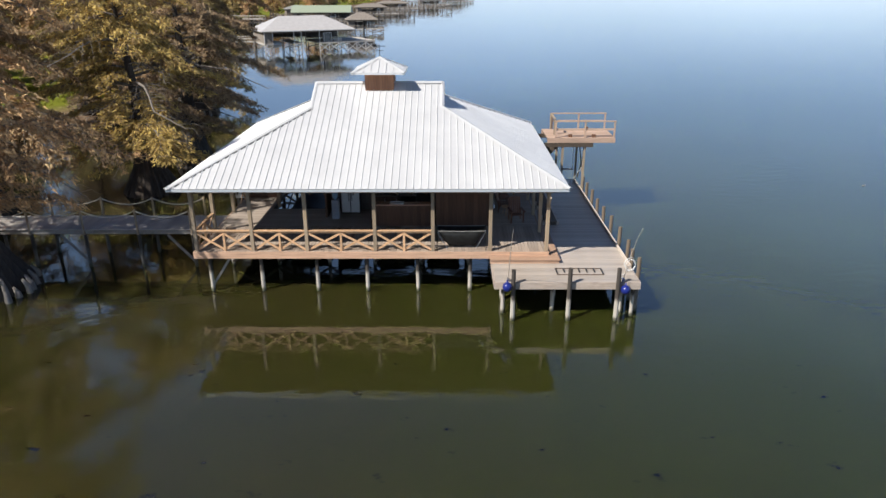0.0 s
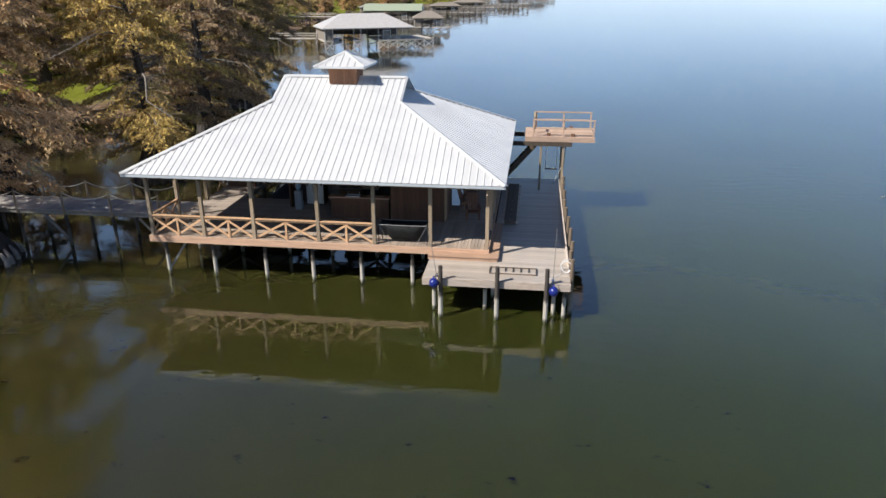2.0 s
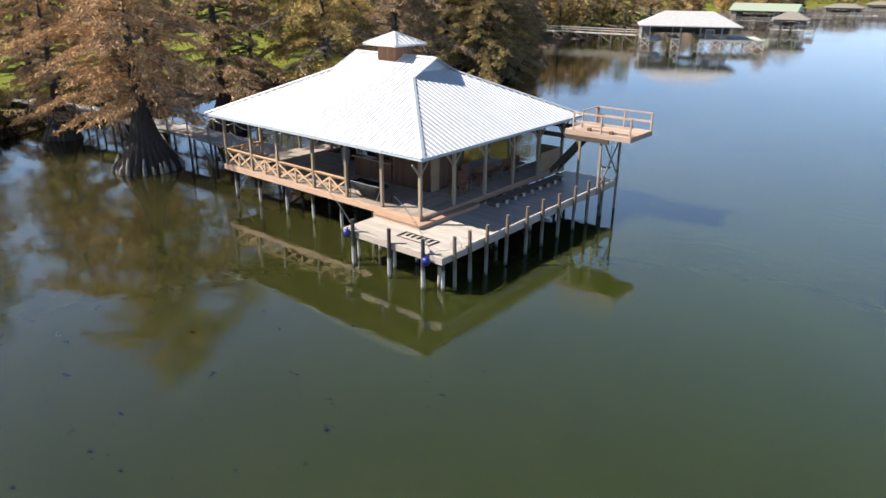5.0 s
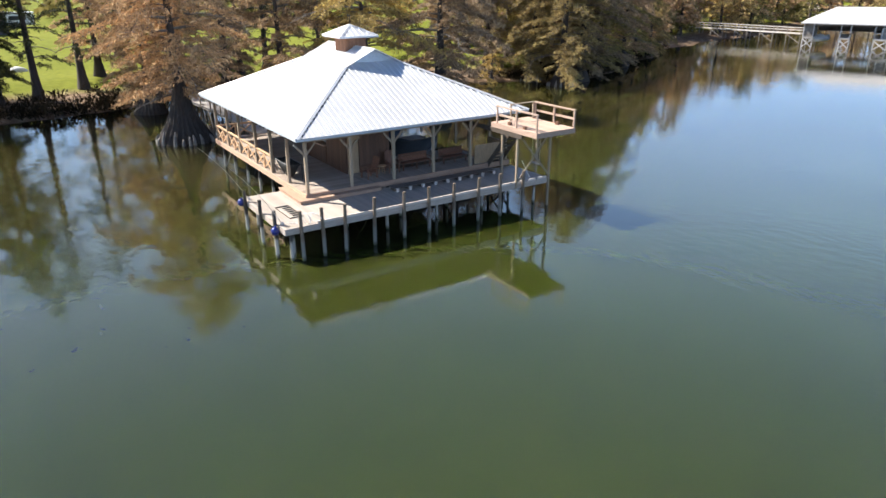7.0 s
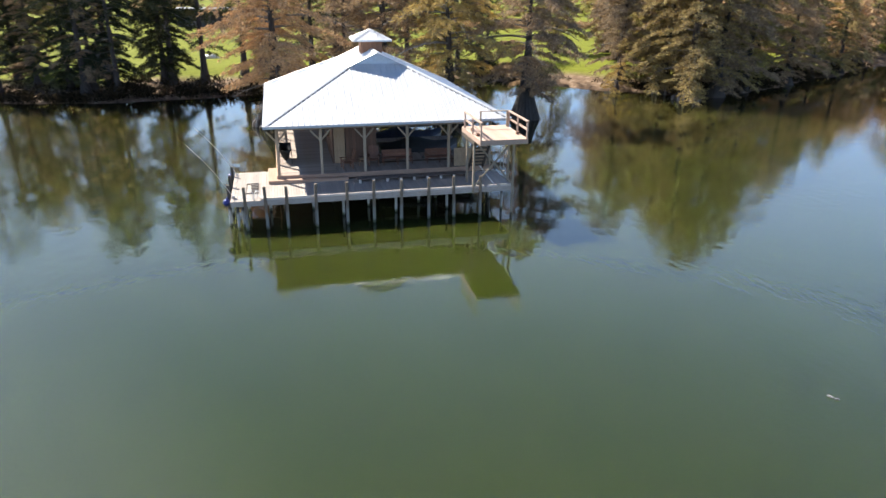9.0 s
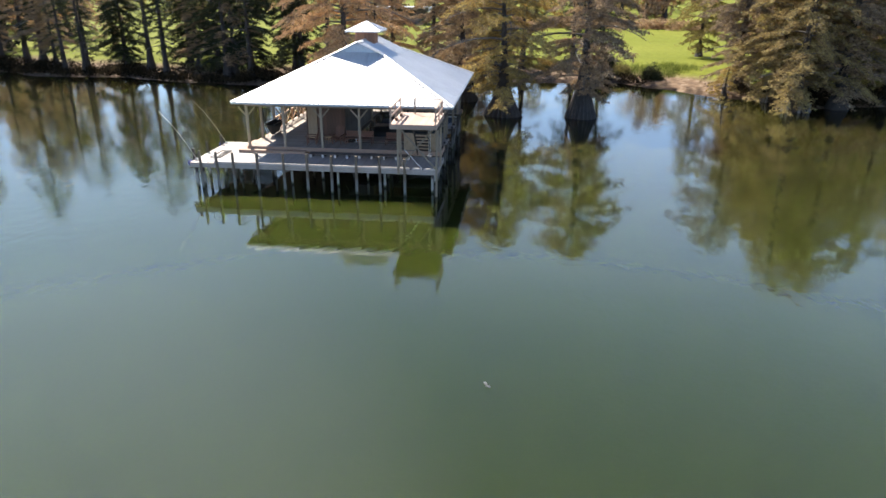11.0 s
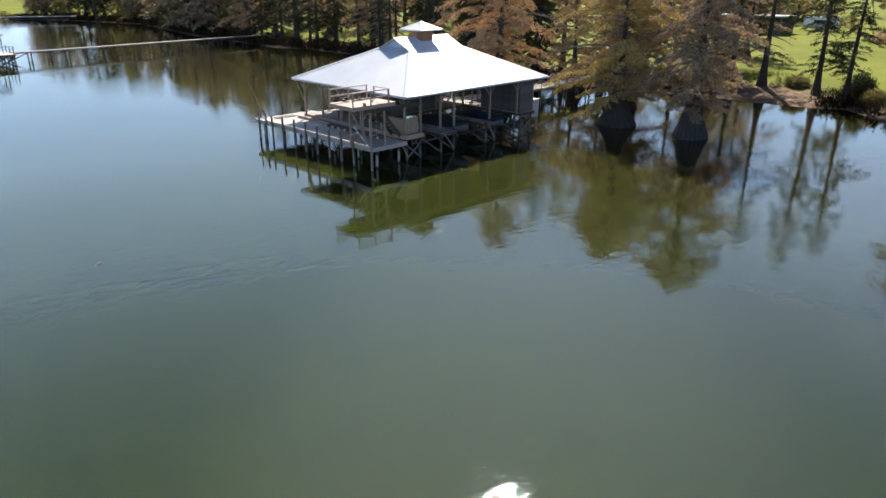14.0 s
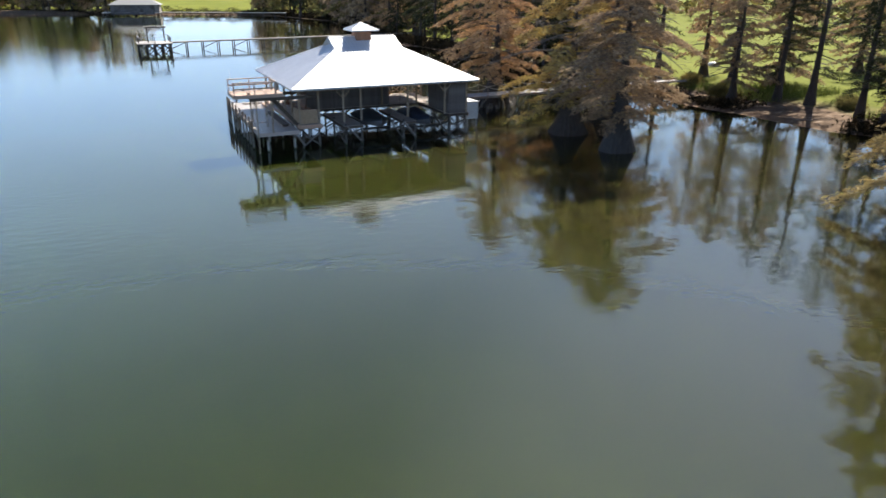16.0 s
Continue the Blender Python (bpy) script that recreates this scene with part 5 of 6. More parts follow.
    part("locker", box(BM(), xa + 1.0, y0 + 1.0, deck_z + 0.001, xa + 2.4, y0 + 1.6, deck_z + 1.75), M_GREYPANEL, h)
    part("bench", box(BM(), xa + 3.2, y0 + 1.0, deck_z + 0.001, xa + 5.0, y0 + 1.6, deck_z + 0.55), M_PALEPIER, h)
    part("lift_beam", box(BM(), x0 + 2.4, y0 + 0.9, eave - 0.5, xa - 0.1, y0 + 1.1, eave - 0.25), M_SHADEWOOD, h)
    h.matrix_basis = m
    return h


def long_pier(name, label, p, q, z, w=1.4, mat=None, gap=3.0, rail=False, top=None):
    mat = mat or M_SHADEWOOD
    pr_ = thing(name, label, "pier", (p[0], p[1], 0))
    a, b = Vector((*p, z)), Vector((*q, z))
    part("deck", beam(BM(), a - Vector((0, 0, 0.1)), b - Vector((0, 0, 0.1)), w, 0.2), top or M_PALEPIER, pr_)
    n = max(2, int((b - a).length / gap))
    d = (b - a).normalized()
    s = Vector((-d.y, d.x, 0)) * (w / 2 - 0.12)
    for i in range(n + 1):
        c = a.lerp(b, i / n)
        for sg in (-1, 1):
            o = c + s * sg
            part("pier_post", tube(BM(), [(o.x, o.y, -1), (o.x, o.y, z - 0.2 if not rail else z + 0.95)], [0.11, 0.10], 6), mat, pr_)
    for i in range(n):
        if i % 2 == 0:
            o, e = a.lerp(b, i / n) + s, a.lerp(b, (i + 1) / n) + s
            part("cross_brace", beam(BM(), (o.x, o.y, 0.15), (e.x, e.y, z - 0.3), 0.06, 0.14), mat, pr_)
    if rail:
        for sg in (-1, 1):
            for h in (0.5, 0.95):
                part("handrail", beam(BM(), a + s * sg + Vector((0, 0, h)), b + s * sg + Vector((0, 0, h)), 0.1, 0.07), top or M_PALEPIER, pr_)
    return pr_


def at_yaw(x, y, yaw):
    return pose(x, y, 0, 0, 0, yaw)


far_boathouse("far_boathouse", "neighbour's boathouse with pale hip roof and X-braced dock", at_yaw(-30.1, 147.0, 26), 19.4, 12.0, 1.9, 4.3, 6.9, M_FARROOF, 4.8, timber=M_BLEACHED)
boat("far_boat", "white runabout parked in the neighbour's slip", -34.6, 142.0, 1.0, 5.0, 2.1, M_BLEACHED, M_WHITE)
long_pier("shore_pier", "old plank pier running to shore with handrail", (-39.6, 144.4), (-64, 143), 2.0, 1.6, M_SHADEWOOD, 2.6, True)
far_boathouse("green_boathouse", "long boathouse with a faded green metal roof", at_yaw(-43.6, 249, 4), 20.5, 10.0, 1.3, 4.3, 6.4, M_GREENROOF, 4.0, True)
far_boathouse("distant_boathouse", "distant grey boathouse on the far shore", at_yaw(-34, 318, 15), 14.0, 9.0, 1.3, 4.0, 5.4, M_SHADEWOOD, 5.0)
far_boathouse("distant_boathouse", "distant low boathouse with a grey roof", at_yaw(-30, 390, 12), 17.0, 9.0, 1.3, 3.9, 5.2, M_SHADEWOOD, 6.0)
far_boathouse("distant_boathouse", "distant boathouse with a pale metal roof", at_yaw(-12, 470, 10), 15.0, 9.0, 1.3, 4.0, 5.4, M_GREYPANEL, 6.0)
far_boathouse("distant_boathouse", "distant weathered boathouse among piers", at_yaw(4, 560, 10), 18.0, 9.0, 1.3, 4.0, 5.4, M_SHADEWOOD, 6.0)
for p, q in (((-34, 238), (-75, 226)), ((-22, 330), (-70, 315)), ((-8, 400), (-60, 395)), ((8, 480), (-50, 470)), ((20, 570), (-50, 560)), ((-36, 290), (-70, 282))):
    long_pier("distant_pier", "distant plank pier with railing", p, q, 1.6, 2.2, M_TARRED, 2.4, True, M_SHADEWOOD)
far_boathouse("pier_shed", "dark low-roofed boat shed at a pier end", at_yaw(-24.5, 203, 12), 9.0, 8.0, 1.4, 3.8, 5.6, M_SHADEWOOD, 2.0)
far_boathouse("distant_boathouse", "distant open boat shelter with a grey roof", at_yaw(-56, 290, 18), 20.0, 10.0, 1.4, 4.2, 5.6, M_GREYPANEL, 5.0)
long_pier("shore_pier", "raised plank pier with handrail near the bank", (-58, 226), (-92, 231), 3.0, 2.2, M_TARRED, 3.4, True)
for p, q in (((-28, 272), (-64, 266)), ((-14, 300), (-60, 290)), ((-18, 345), (-64, 338)), ((2, 372), (-44, 366)), ((-2, 430), (-44, 424)), ((14, 520), (-40, 512))):
    long_pier("distant_pier", "distant plank pier with railing", p, q, 1.7, 2.4, M_TARRED, 2.4, True, M_SHADEWOOD)
# southern fishing pier with a small roofed stand
long_pier("fishing_pier", "long narrow plank fishing pier on thin piles", (6.9, -54.2), (-48, -62.5), 1.62, 1.5, M_TARRED, 3.0, False, M_SHADEWOOD)
fp = thing("fishing_stand", "dark braced fishing stand with a small flat canopy", "pier stand", (9.7, -54, 0))
FX, FYS = (6.9, 8.3, 9.7, 11.1, 12.5), (-57.2, -55.2, -53.2, -51.2)
part("deck", box(BM(), 6.6, -57.4, 1.54, 12.8, -51.0, 1.60), M_PALEPIER, fp, "bleached plank deck")
part("joist_frame", box(BM(), 6.7, -57.3, 1.36, 12.7, -51.1, 1.539), M_TARRED, fp)
for x in FX:
    for y in FYS:
        edge = x in (6.9, 12.5) or y in (-57.2, -51.2)
        lean = rng.uniform(-0.12, 0.12)
        part("pier_post", tube(BM(), [(x + lean, y, -1), (x, y, 1.359)], [0.13, 0.12], 6), M_TARRED, fp)
        if edge and (x in (6.9, 9.7, 12.5) or y in (-55.2, -53.2)):
            part("rail_post", box(BM(), x - 0.06, y - 0.06, 1.601, x + 0.06, y + 0.06, 2.72), M_TARRED, fp)
    for y0, y1 in zip(FYS, FYS[1:]):
        part("cross_brace", beam(BM(), (x + 0.12, y0, 0.1), (x + 0.12, y1, 1.35), 0.07, 0.15), M_TARRED, fp)
        part("cross_brace", beam(BM(), (x - 0.12, y1, 0.1), (x - 0.12, y0, 1.35), 0.07, 0.15), M_TARRED, fp)
for y in (-57.2, -51.2):
    for xa, xb in zip(FX, FX[1:]):
        part("cross_brace", beam(BM(), (xa, y, 0.1), (xb, y, 1.35), 0.07, 0.15), M_TARRED, fp)
        part("cross_brace", beam(BM(), (xb, y - 0.1, 0.1), (xa, y - 0.1, 1.35), 0.07, 0.15), M_TARRED, fp)
    part("handrail", beam(BM(), (6.8, y, 2.76), (12.6, y, 2.76), 0.16, 0.07), M_SHADEWOOD, fp)
part("handrail", beam(BM(), (12.5, -57.1, 2.76), (12.5, -51.3, 2.76), 0.16, 0.07), M_SHADEWOOD, fp)
for x in (7.7, 10.7):
    for y, sg in ((-56.2, 1), (-53.8, -1)):
        part("canopy_post", box(BM(), x - 0.06, y - 0.06, 1.601, x + 0.06, y + 0.06, 4.25), M_TARRED, fp)
        part("knee_brace", beam(BM(), (x, y, 3.4), (x + (0.8 if x < 9 else -0.8), y, 4.2), 0.06, 0.1), M_TARRED, fp)
for y in (-56.2, -53.8):
    part("canopy_beam", box(BM(), 7.3, y - 0.06, 4.251, 11.1, y + 0.06, 4.42), M_TARRED, fp)
for k in range(9):
    x = 7.35 + k * 0.46
    part("canopy_slat", box(BM(), x - 0.06, -56.6, 4.421, x + 0.06, -53.4, 4.49), M_PALEPIER, fp)
far_boathouse("distant_boathouse", "distant grey-roofed boathouse with dark boarded front", at_yaw(6, -203, -10), 18.0, 9.0, 1.3, 4.0, 6.0, M_GREYPANEL, 3.0, timber=M_TARRED, boarded=True)
long_pier("distant_pier", "distant plank pier with railing", (-2, -194), (-44, -176), 1.6, 1.8, M_TARRED, 4.0)

# ---- things on the lawn ----
GZ = 2.3
PVX, PVY = -122.0, 12.0
sh = thing("lawn_pavilion", "dark open picnic pavilion on the lawn", "pavilion", (PVX, PVY, GZ))
part("roof", box(BM(), PVX - 4, PVY - 7, GZ + 3.3, PVX + 4, PVY + 7, GZ + 3.6), M_GREYPANEL, sh)
part("wall", box(BM(), PVX - 3.6, PVY - 6.5, GZ - 0.3, PVX - 3.4, PVY + 6.5, GZ + 3.29), M_SHED, sh)
part("counter", box(BM(), PVX + 2.6, PVY - 6.5, GZ - 0.3, PVX + 2.9, PVY + 6.5, GZ + 1.1), M_SHED, sh)
for y in (-6.6, -2.2, 2.2, 6.6):
    for x in (-3.7, 3.7):
        part("post", box(BM(), PVX + x - 0.12, PVY + y - 0.12, GZ - 0.4, PVX + x + 0.12, PVY + y + 0.12, GZ + 3.29), M_SHED, sh)
CMX, CMY = -136.0, 21.0
cm = thing("camper_trailer", "white camper trailer with a dark window parked on grass", "trailer", (CMX, CMY, GZ))
part("body", box(BM(), CMX - 1.2, CMY - 3.4, GZ + 0.55, CMX + 1.2, CMY + 3.4, GZ + 3.1), M_WHITE, cm, bevel=0.12)
part("window", box(BM(), CMX + 1.2, CMY - 1.2, GZ + 1.6, CMX + 1.22, CMY + 1.9, GZ + 2.4), M_DARK, cm, "dark window")
part("stripe", box(BM(), CMX + 1.2, CMY - 3.2, GZ + 0.75, CMX + 1.215, CMY + 3.2, GZ + 1.0), M_GREYPANEL, cm)
for y in (-0.5, 0.5):
    part("wheel", tube(BM(), [(CMX + 0.95, CMY + y, GZ + 0.33), (CMX + 1.18, CMY + y, GZ + 0.33)], [0.36, 0.36], 14), M_DARK, cm)
part("hitch", beam(BM(), (CMX, CMY + 3.4, GZ + 0.6), (CMX, CMY + 4.5, GZ + 0.4), 0.12, 0.12), M_IRON, cm)
wp = thing("upturned_dinghy", "upturned white dinghy lying on the lawn", "boat", (-61.5, 16.3, 1.5))
bm = BM()
rings = []
for i in range(9):
    u = i / 8 * 2 - 1
    w = 0.7 * (1 - abs(u) ** 2.5)
    rings.append([bm.verts.new((-61.5 + a * max(w, 0.05), 16.3 + u * 1.2, 1.42 + h * (0.4 + 0.6 * (1 - u * u)))) for a, h in ((-1, 0), (-0.86, 0.45), (-0.4, 0.72), (0, 0.8), (0.4, 0.72), (0.86, 0.45), (1, 0))])
for r0, r1 in zip(rings, rings[1:]):
    for k in range(6):
        bm.faces.new((r0[k], r0[k + 1], r1[k + 1], r1[k]))
part("hull", bm, M_WHITE, wp, "", True)


# ---- trees ----
M_KNEE = bark_mat("weathered_knee", (0.26, 0.23, 0.20))
M_PALEBARK = bark_mat("weathered_cypress_bark", (0.062, 0.054, 0.048))


def leaf_cloud(pts, dirs, size, rs, per=5, aspect=0.3, droop=0.35, flat=0.4, clump=0.55):
    """Many slim three-cornered leaflets round each point: arrays for one crown."""
    n = len(pts) * per
    p = np.repeat(np.asarray(pts), per, axis=0) + np.clip(rs.normal(0, clump, (n, 3)), -2.0 * clump, 2.0 * clump) * np.array([1, 1, flat])
    d = np.repeat(np.asarray(dirs), per, axis=0) + rs.normal(0, 0.6, (n, 3))
    d[:, 2] -= droop
    d /= np.linalg.norm(d, axis=1)[:, None]
    s = np.cross(d, rs.normal(0, 1, (n, 3)))
    s /= np.linalg.norm(s, axis=1)[:, None] + 1e-9
    ln = size * rs.uniform(0.6, 1.3, (n, 1))
    w = ln * aspect
    v = np.stack([p - d * ln * 0.5 + s * w * 0.5, p - d * ln * 0.5 - s * w * 0.5, p + d * ln * 0.5], axis=1).reshape(-1, 3)
    f = np.arange(n * 3).reshape(-1, 3)
    return v, f


def crown_mesh(name, v, f, mat):
    me = bpy.data.meshes.new(name)
    me.from_pydata(v.tolist(), [], f.tolist())
    me.materials.append(mat)
    return me


def cypress(seed, h, spread, leaf, clear=0.12, flare=0.5, fall=1.45, limbs=48, r0=0.34, density=34, lsize=0.28, top=0.75, aspect=0.30, knees=0, bare=0.12, pale=0.0, sprays=4.0, sag=0.26, thin=0.13):
    """Bald cypress: fluted buttress, tapering trunk, long limbs that rise and then hang, feathery sprays set along side twigs, some limbs bare."""
    rs = np.random.RandomState(seed)
    t = thing("cypress_tree", "", "tree", (0, 0, 0), "cypress trees")
    bend = rs.normal(0, 0.03 * h, 2)

    def axis(z):
        u = z / h
        return np.array([bend[0] * u * u, bend[1] * u * u, z])

    bm = BM()
    zs = [-0.8, 0.0, 0.35, 0.8, 1.4, 2.2, 3.4, 5.0, 0.45 * h, 0.65 * h, 0.82 * h, h]
    rings = []
    ns = 66 if flare > 1.0 else 14
    ribs = 22 if flare > 1.0 else 6
    ph = rs.uniform(0, 6)
    for z in zs:
        c = axis(max(z, 0))
        rr = r0 * max(0.05, (1 - max(z, 0) / h)) ** 0.85
        fl = flare * math.exp(-(max(z, 0) / fall) ** 1.35)
        ring = []
        for k in range(ns):
            a = k * math.tau / ns
            q = rr + fl * (0.62 + (0.34 if flare > 1.0 else 0.2) * abs(math.cos(a * ribs * 0.5 + ph)) * math.exp(-max(z, 0) / 3.0) + 0.08 * math.sin(a * 3 + ph))
            ring.append(bm.verts.new((c[0] + q * math.cos(a), c[1] + q * math.sin(a), z)))
        rings.append(ring)
    for a_, b_ in zip(rings, rings[1:]):
        for k in range(ns):
            bm.faces.new((a_[k], a_[(k + 1) % ns], b_[(k + 1) % ns], b_[k]))
    part("trunk", bm, M_PALEBARK if pale else M_BARK, t, "", True)
    for i in range(knees):
        a = i * math.tau / knees + rs.uniform(-0.15, 0.15)
        q = r0 + flare * rs.uniform(0.86, 1.12)
        kx, ky, kh = q * math.cos(a), q * math.sin(a), rs.uniform(0.35, 1.1)
        part("knee", tube(BM(), [(kx, ky, -0.6), (kx * 0.95, ky * 0.95, kh * 0.5), (kx * 0.86, ky * 0.86, kh)], [0.19, 0.12, 0.05], 7), M_KNEE, t, "pale weathered root knee", True)
    lb = BM()
    pts, dirs = [], []
    o1, o2 = rs.uniform(0, 50, 2)
    down = np.array([0, 0, 1.0])
    for i in range(limbs):
        u = clear + (0.985 - clear) * ((i + rs.uniform(0, 0.9)) / limbs)
        az = i * 2.4 + rs.uniform(-0.6, 0.6)
        w_ = (u - clear) / (1 - clear)
        prof = (1 - w_ ** 3.4) ** top * min(1.0, 0.72 + w_ * 1.8)
        lump = 0.85 + 0.75 * noise.noise((math.cos(az) * 1.1 + o1, math.sin(az) * 1.1 + o2, u * 6.0))
        L = max(0.6, spread * prof * lump * rs.uniform(0.6, 1.12))
        lift = rs.uniform(0.0, 0.22) + 0.3 * w_
        d = np.array([math.cos(az), math.sin(az), lift])
        p0 = axis(u * h)
        path = []
        side = np.array([-d[1], d[0], 0])
        wob = rs.normal(0, 0.08, 6)
        for k in range(6):
            s = k / 5
            path.append(p0 + d * L * s + side * wob[k] * L * s - down * (sag + lift * 0.8) * L * s * s)
        rad = 0.012 * L + 0.016
        tube(lb, [tuple(q) for q in path], [rad * (1 - 0.17 * k) + 0.006 for k in range(6)], 4, False)

        def along(s):
            k = min(4, int(s * 5))
            return path[k] + (path[k + 1] - path[k]) * (s * 5 - k)

        is_bare = rs.rand() < bare and w_ < 0.8
        n = int(3 + L * sprays)
        for j in range(n):
            s = 0.16 + 0.84 * (j + rs.uniform(0, 1)) / n
            b = along(min(s, 0.999))
            sg = 1 if j % 2 else -1
            sd = d * np.array([1, 1, 0.2]) * rs.uniform(0.35, 0.9) + side * sg * rs.uniform(0.3, 1.0)
            ln = (0.30 + 0.28 * L) * (1.12 - 0.62 * s) * rs.uniform(0.55, 1.2)
            hang = rs.uniform(0.12, 0.5)
            mid = b + sd * ln * 0.55 + down * 0.02 * ln
            e = b + sd * ln - down * hang * ln
            if is_bare or lsize < 0.3:
                tube(lb, [tuple(b), tuple(mid), tuple(e)], [0.015, 0.010, 0.004], 3, False)
            if is_bare:
                continue
            m = max(2, int(ln * density * rs.uniform(0.6, 1.3)))
            q = rs.uniform(0.08, 1.05, m)[:, None]
            pos = b * (1 - q) ** 2 + 2 * mid * q * (1 - q) + e * q * q
            pts.append(pos)
            dirs.append(np.repeat((sd - down * 0.35)[None], m, 0))
    tagged(part("branchwork", lb, M_TWIG, t), "bare grey limbs", kind="stuff")
    v, f = leaf_cloud(np.concatenate(pts), np.concatenate(dirs), lsize, rs, 1, aspect, 0.35, 0.55, thin)
    ob = new("crown", crown_mesh("crown", v, f, leaf))
    ob.parent = t
    return t


LABEL = {"rust": "bald cypress with rust-orange feathery autumn foliage", "brown": "bald cypress with thinning brown foliage and bare twigs",
         "gold": "cypress tree with yellow-gold autumn foliage", "amber": "tall cypress with amber-brown foliage hanging low over water", "olive": "cypress tree with dull olive-green foliage", "bush": "low bushy young cypress with gold foliage", "old": "old pale-barked cypress with sparse brown sprays and flared foot", "green": "tall dark cypress with open drooping boughs", "cedar": "dense dark green tree with boughs hanging to the ground"}
KIND = {}
KINDS = {
    "rust": dict(seed=3, h=17.0, spread=6.8, leaf=L_RUST, clear=0.19, flare=1.9, fall=2.3, knees=22, limbs=78, r0=0.44, bare=0.12, density=30, top=0.55),
    "rustb": dict(seed=13, h=16.0, spread=6.2, leaf=L_RUST, clear=0.13, flare=1.6, fall=2.2, limbs=58, top=0.55),
    "brown": dict(seed=5, h=20.0, spread=6.6, leaf=L_BROWN, clear=0.07, flare=1.0, limbs=84, r0=0.45, bare=0.10, density=36, top=0.5),
    "brownb": dict(seed=15, h=18.0, spread=4.8, leaf=L_BROWN, clear=0.12, flare=0.6, limbs=60, bare=0.18, top=0.55),
    "gold": dict(seed=7, h=14.5, spread=6.3, leaf=L_GOLD, clear=0.17, flare=1.5, fall=2.2, limbs=80, top=0.5, bare=0.2, density=35, r0=0.46, sag=0.24),
    "amber": dict(seed=27, h=20.0, spread=5.9, leaf=L_AMBER, clear=0.05, flare=1.1, limbs=90, top=0.5, bare=0.02, density=38, knees=12, sag=0.34, r0=0.45),
    "olive": dict(seed=9, h=19.0, spread=6.0, leaf=L_OLIVE, clear=0.07, flare=0.6, limbs=70, top=0.5),
    "bush": dict(seed=33, h=4.4, spread=2.8, leaf=L_GOLD, clear=0.08, flare=0.6, fall=0.8, limbs=26, top=0.5, bare=0.15, r0=0.2),
    "old": dict(seed=41, h=15.0, spread=5.8, leaf=L_BROWN, clear=0.17, flare=1.1, fall=2.6, limbs=70, bare=0.16, r0=0.5, pale=1.0, density=38, top=0.5),
    "green": dict(seed=11, h=22.0, spread=4.4, leaf=L_GREEN, clear=0.12, flare=0.35, limbs=66, r0=0.36, density=20, lsize=0.30, sag=0.34, top=0.55),
    "cedar": dict(seed=51, h=18.0, spread=5.4, leaf=L_GREEN, clear=0.05, flare=0.4, limbs=84, r0=0.38, density=32, lsize=0.34, sag=0.36, top=0.6, bare=0.04),
    "greenb": dict(seed=21, h=20.0, spread=3.9, leaf=L_GREEN, clear=0.16, flare=0.4, limbs=54, r0=0.36, density=18, lsize=0.30, sag=0.3, bare=0.18, top=0.55),
}
for key in list(KINDS):
    KINDS["mid_" + key] = dict(KINDS[key], seed=KINDS[key]["seed"] + 200, knees=0, density=13, lsize=0.52, limbs=int(KINDS[key]["limbs"] * 0.8), sprays=3.2, thin=0.2)
    KINDS["far_" + key] = dict(KINDS[key], seed=KINDS[key]["seed"] + 400, knees=0, h=KINDS[key]["h"] * 0.85, flare=0.4, limbs=34, sprays=2.0, density=3.6, lsize=1.1, aspect=0.45, thin=0.4)
for key, args in KINDS.items():
    KIND[key] = cypress(**args)
    base_key = key.replace("far_", "").replace("mid_", "")
    tagged(KIND[key], LABEL[base_key if base_key in LABEL else base_key[:-1]])
used = set()
trng = random.Random(12)


def plant(key, x, y, s=1.0, yaw=None):
    yaw = trng.uniform(0, 360) if yaw is None else yaw
    z = max(-0.3, land_z(x, y)[0]) if shore_x(y) - x > -1.5 else 0.0
    m = pose(x, y, z, 0, 0, yaw) @ Matrix.Diagonal((s, s, s * trng.uniform(0.94, 1.08), 1))
    if key not in used:
        used.add(key)
        KIND[key].matrix_basis = m
        return KIND[key]
    src = KIND[key]
    old = src.matrix_basis.copy()
    src.matrix_basis = Matrix.Identity(4)
    c = copy_thing(src, m)
    src.matrix_basis = old
    return c


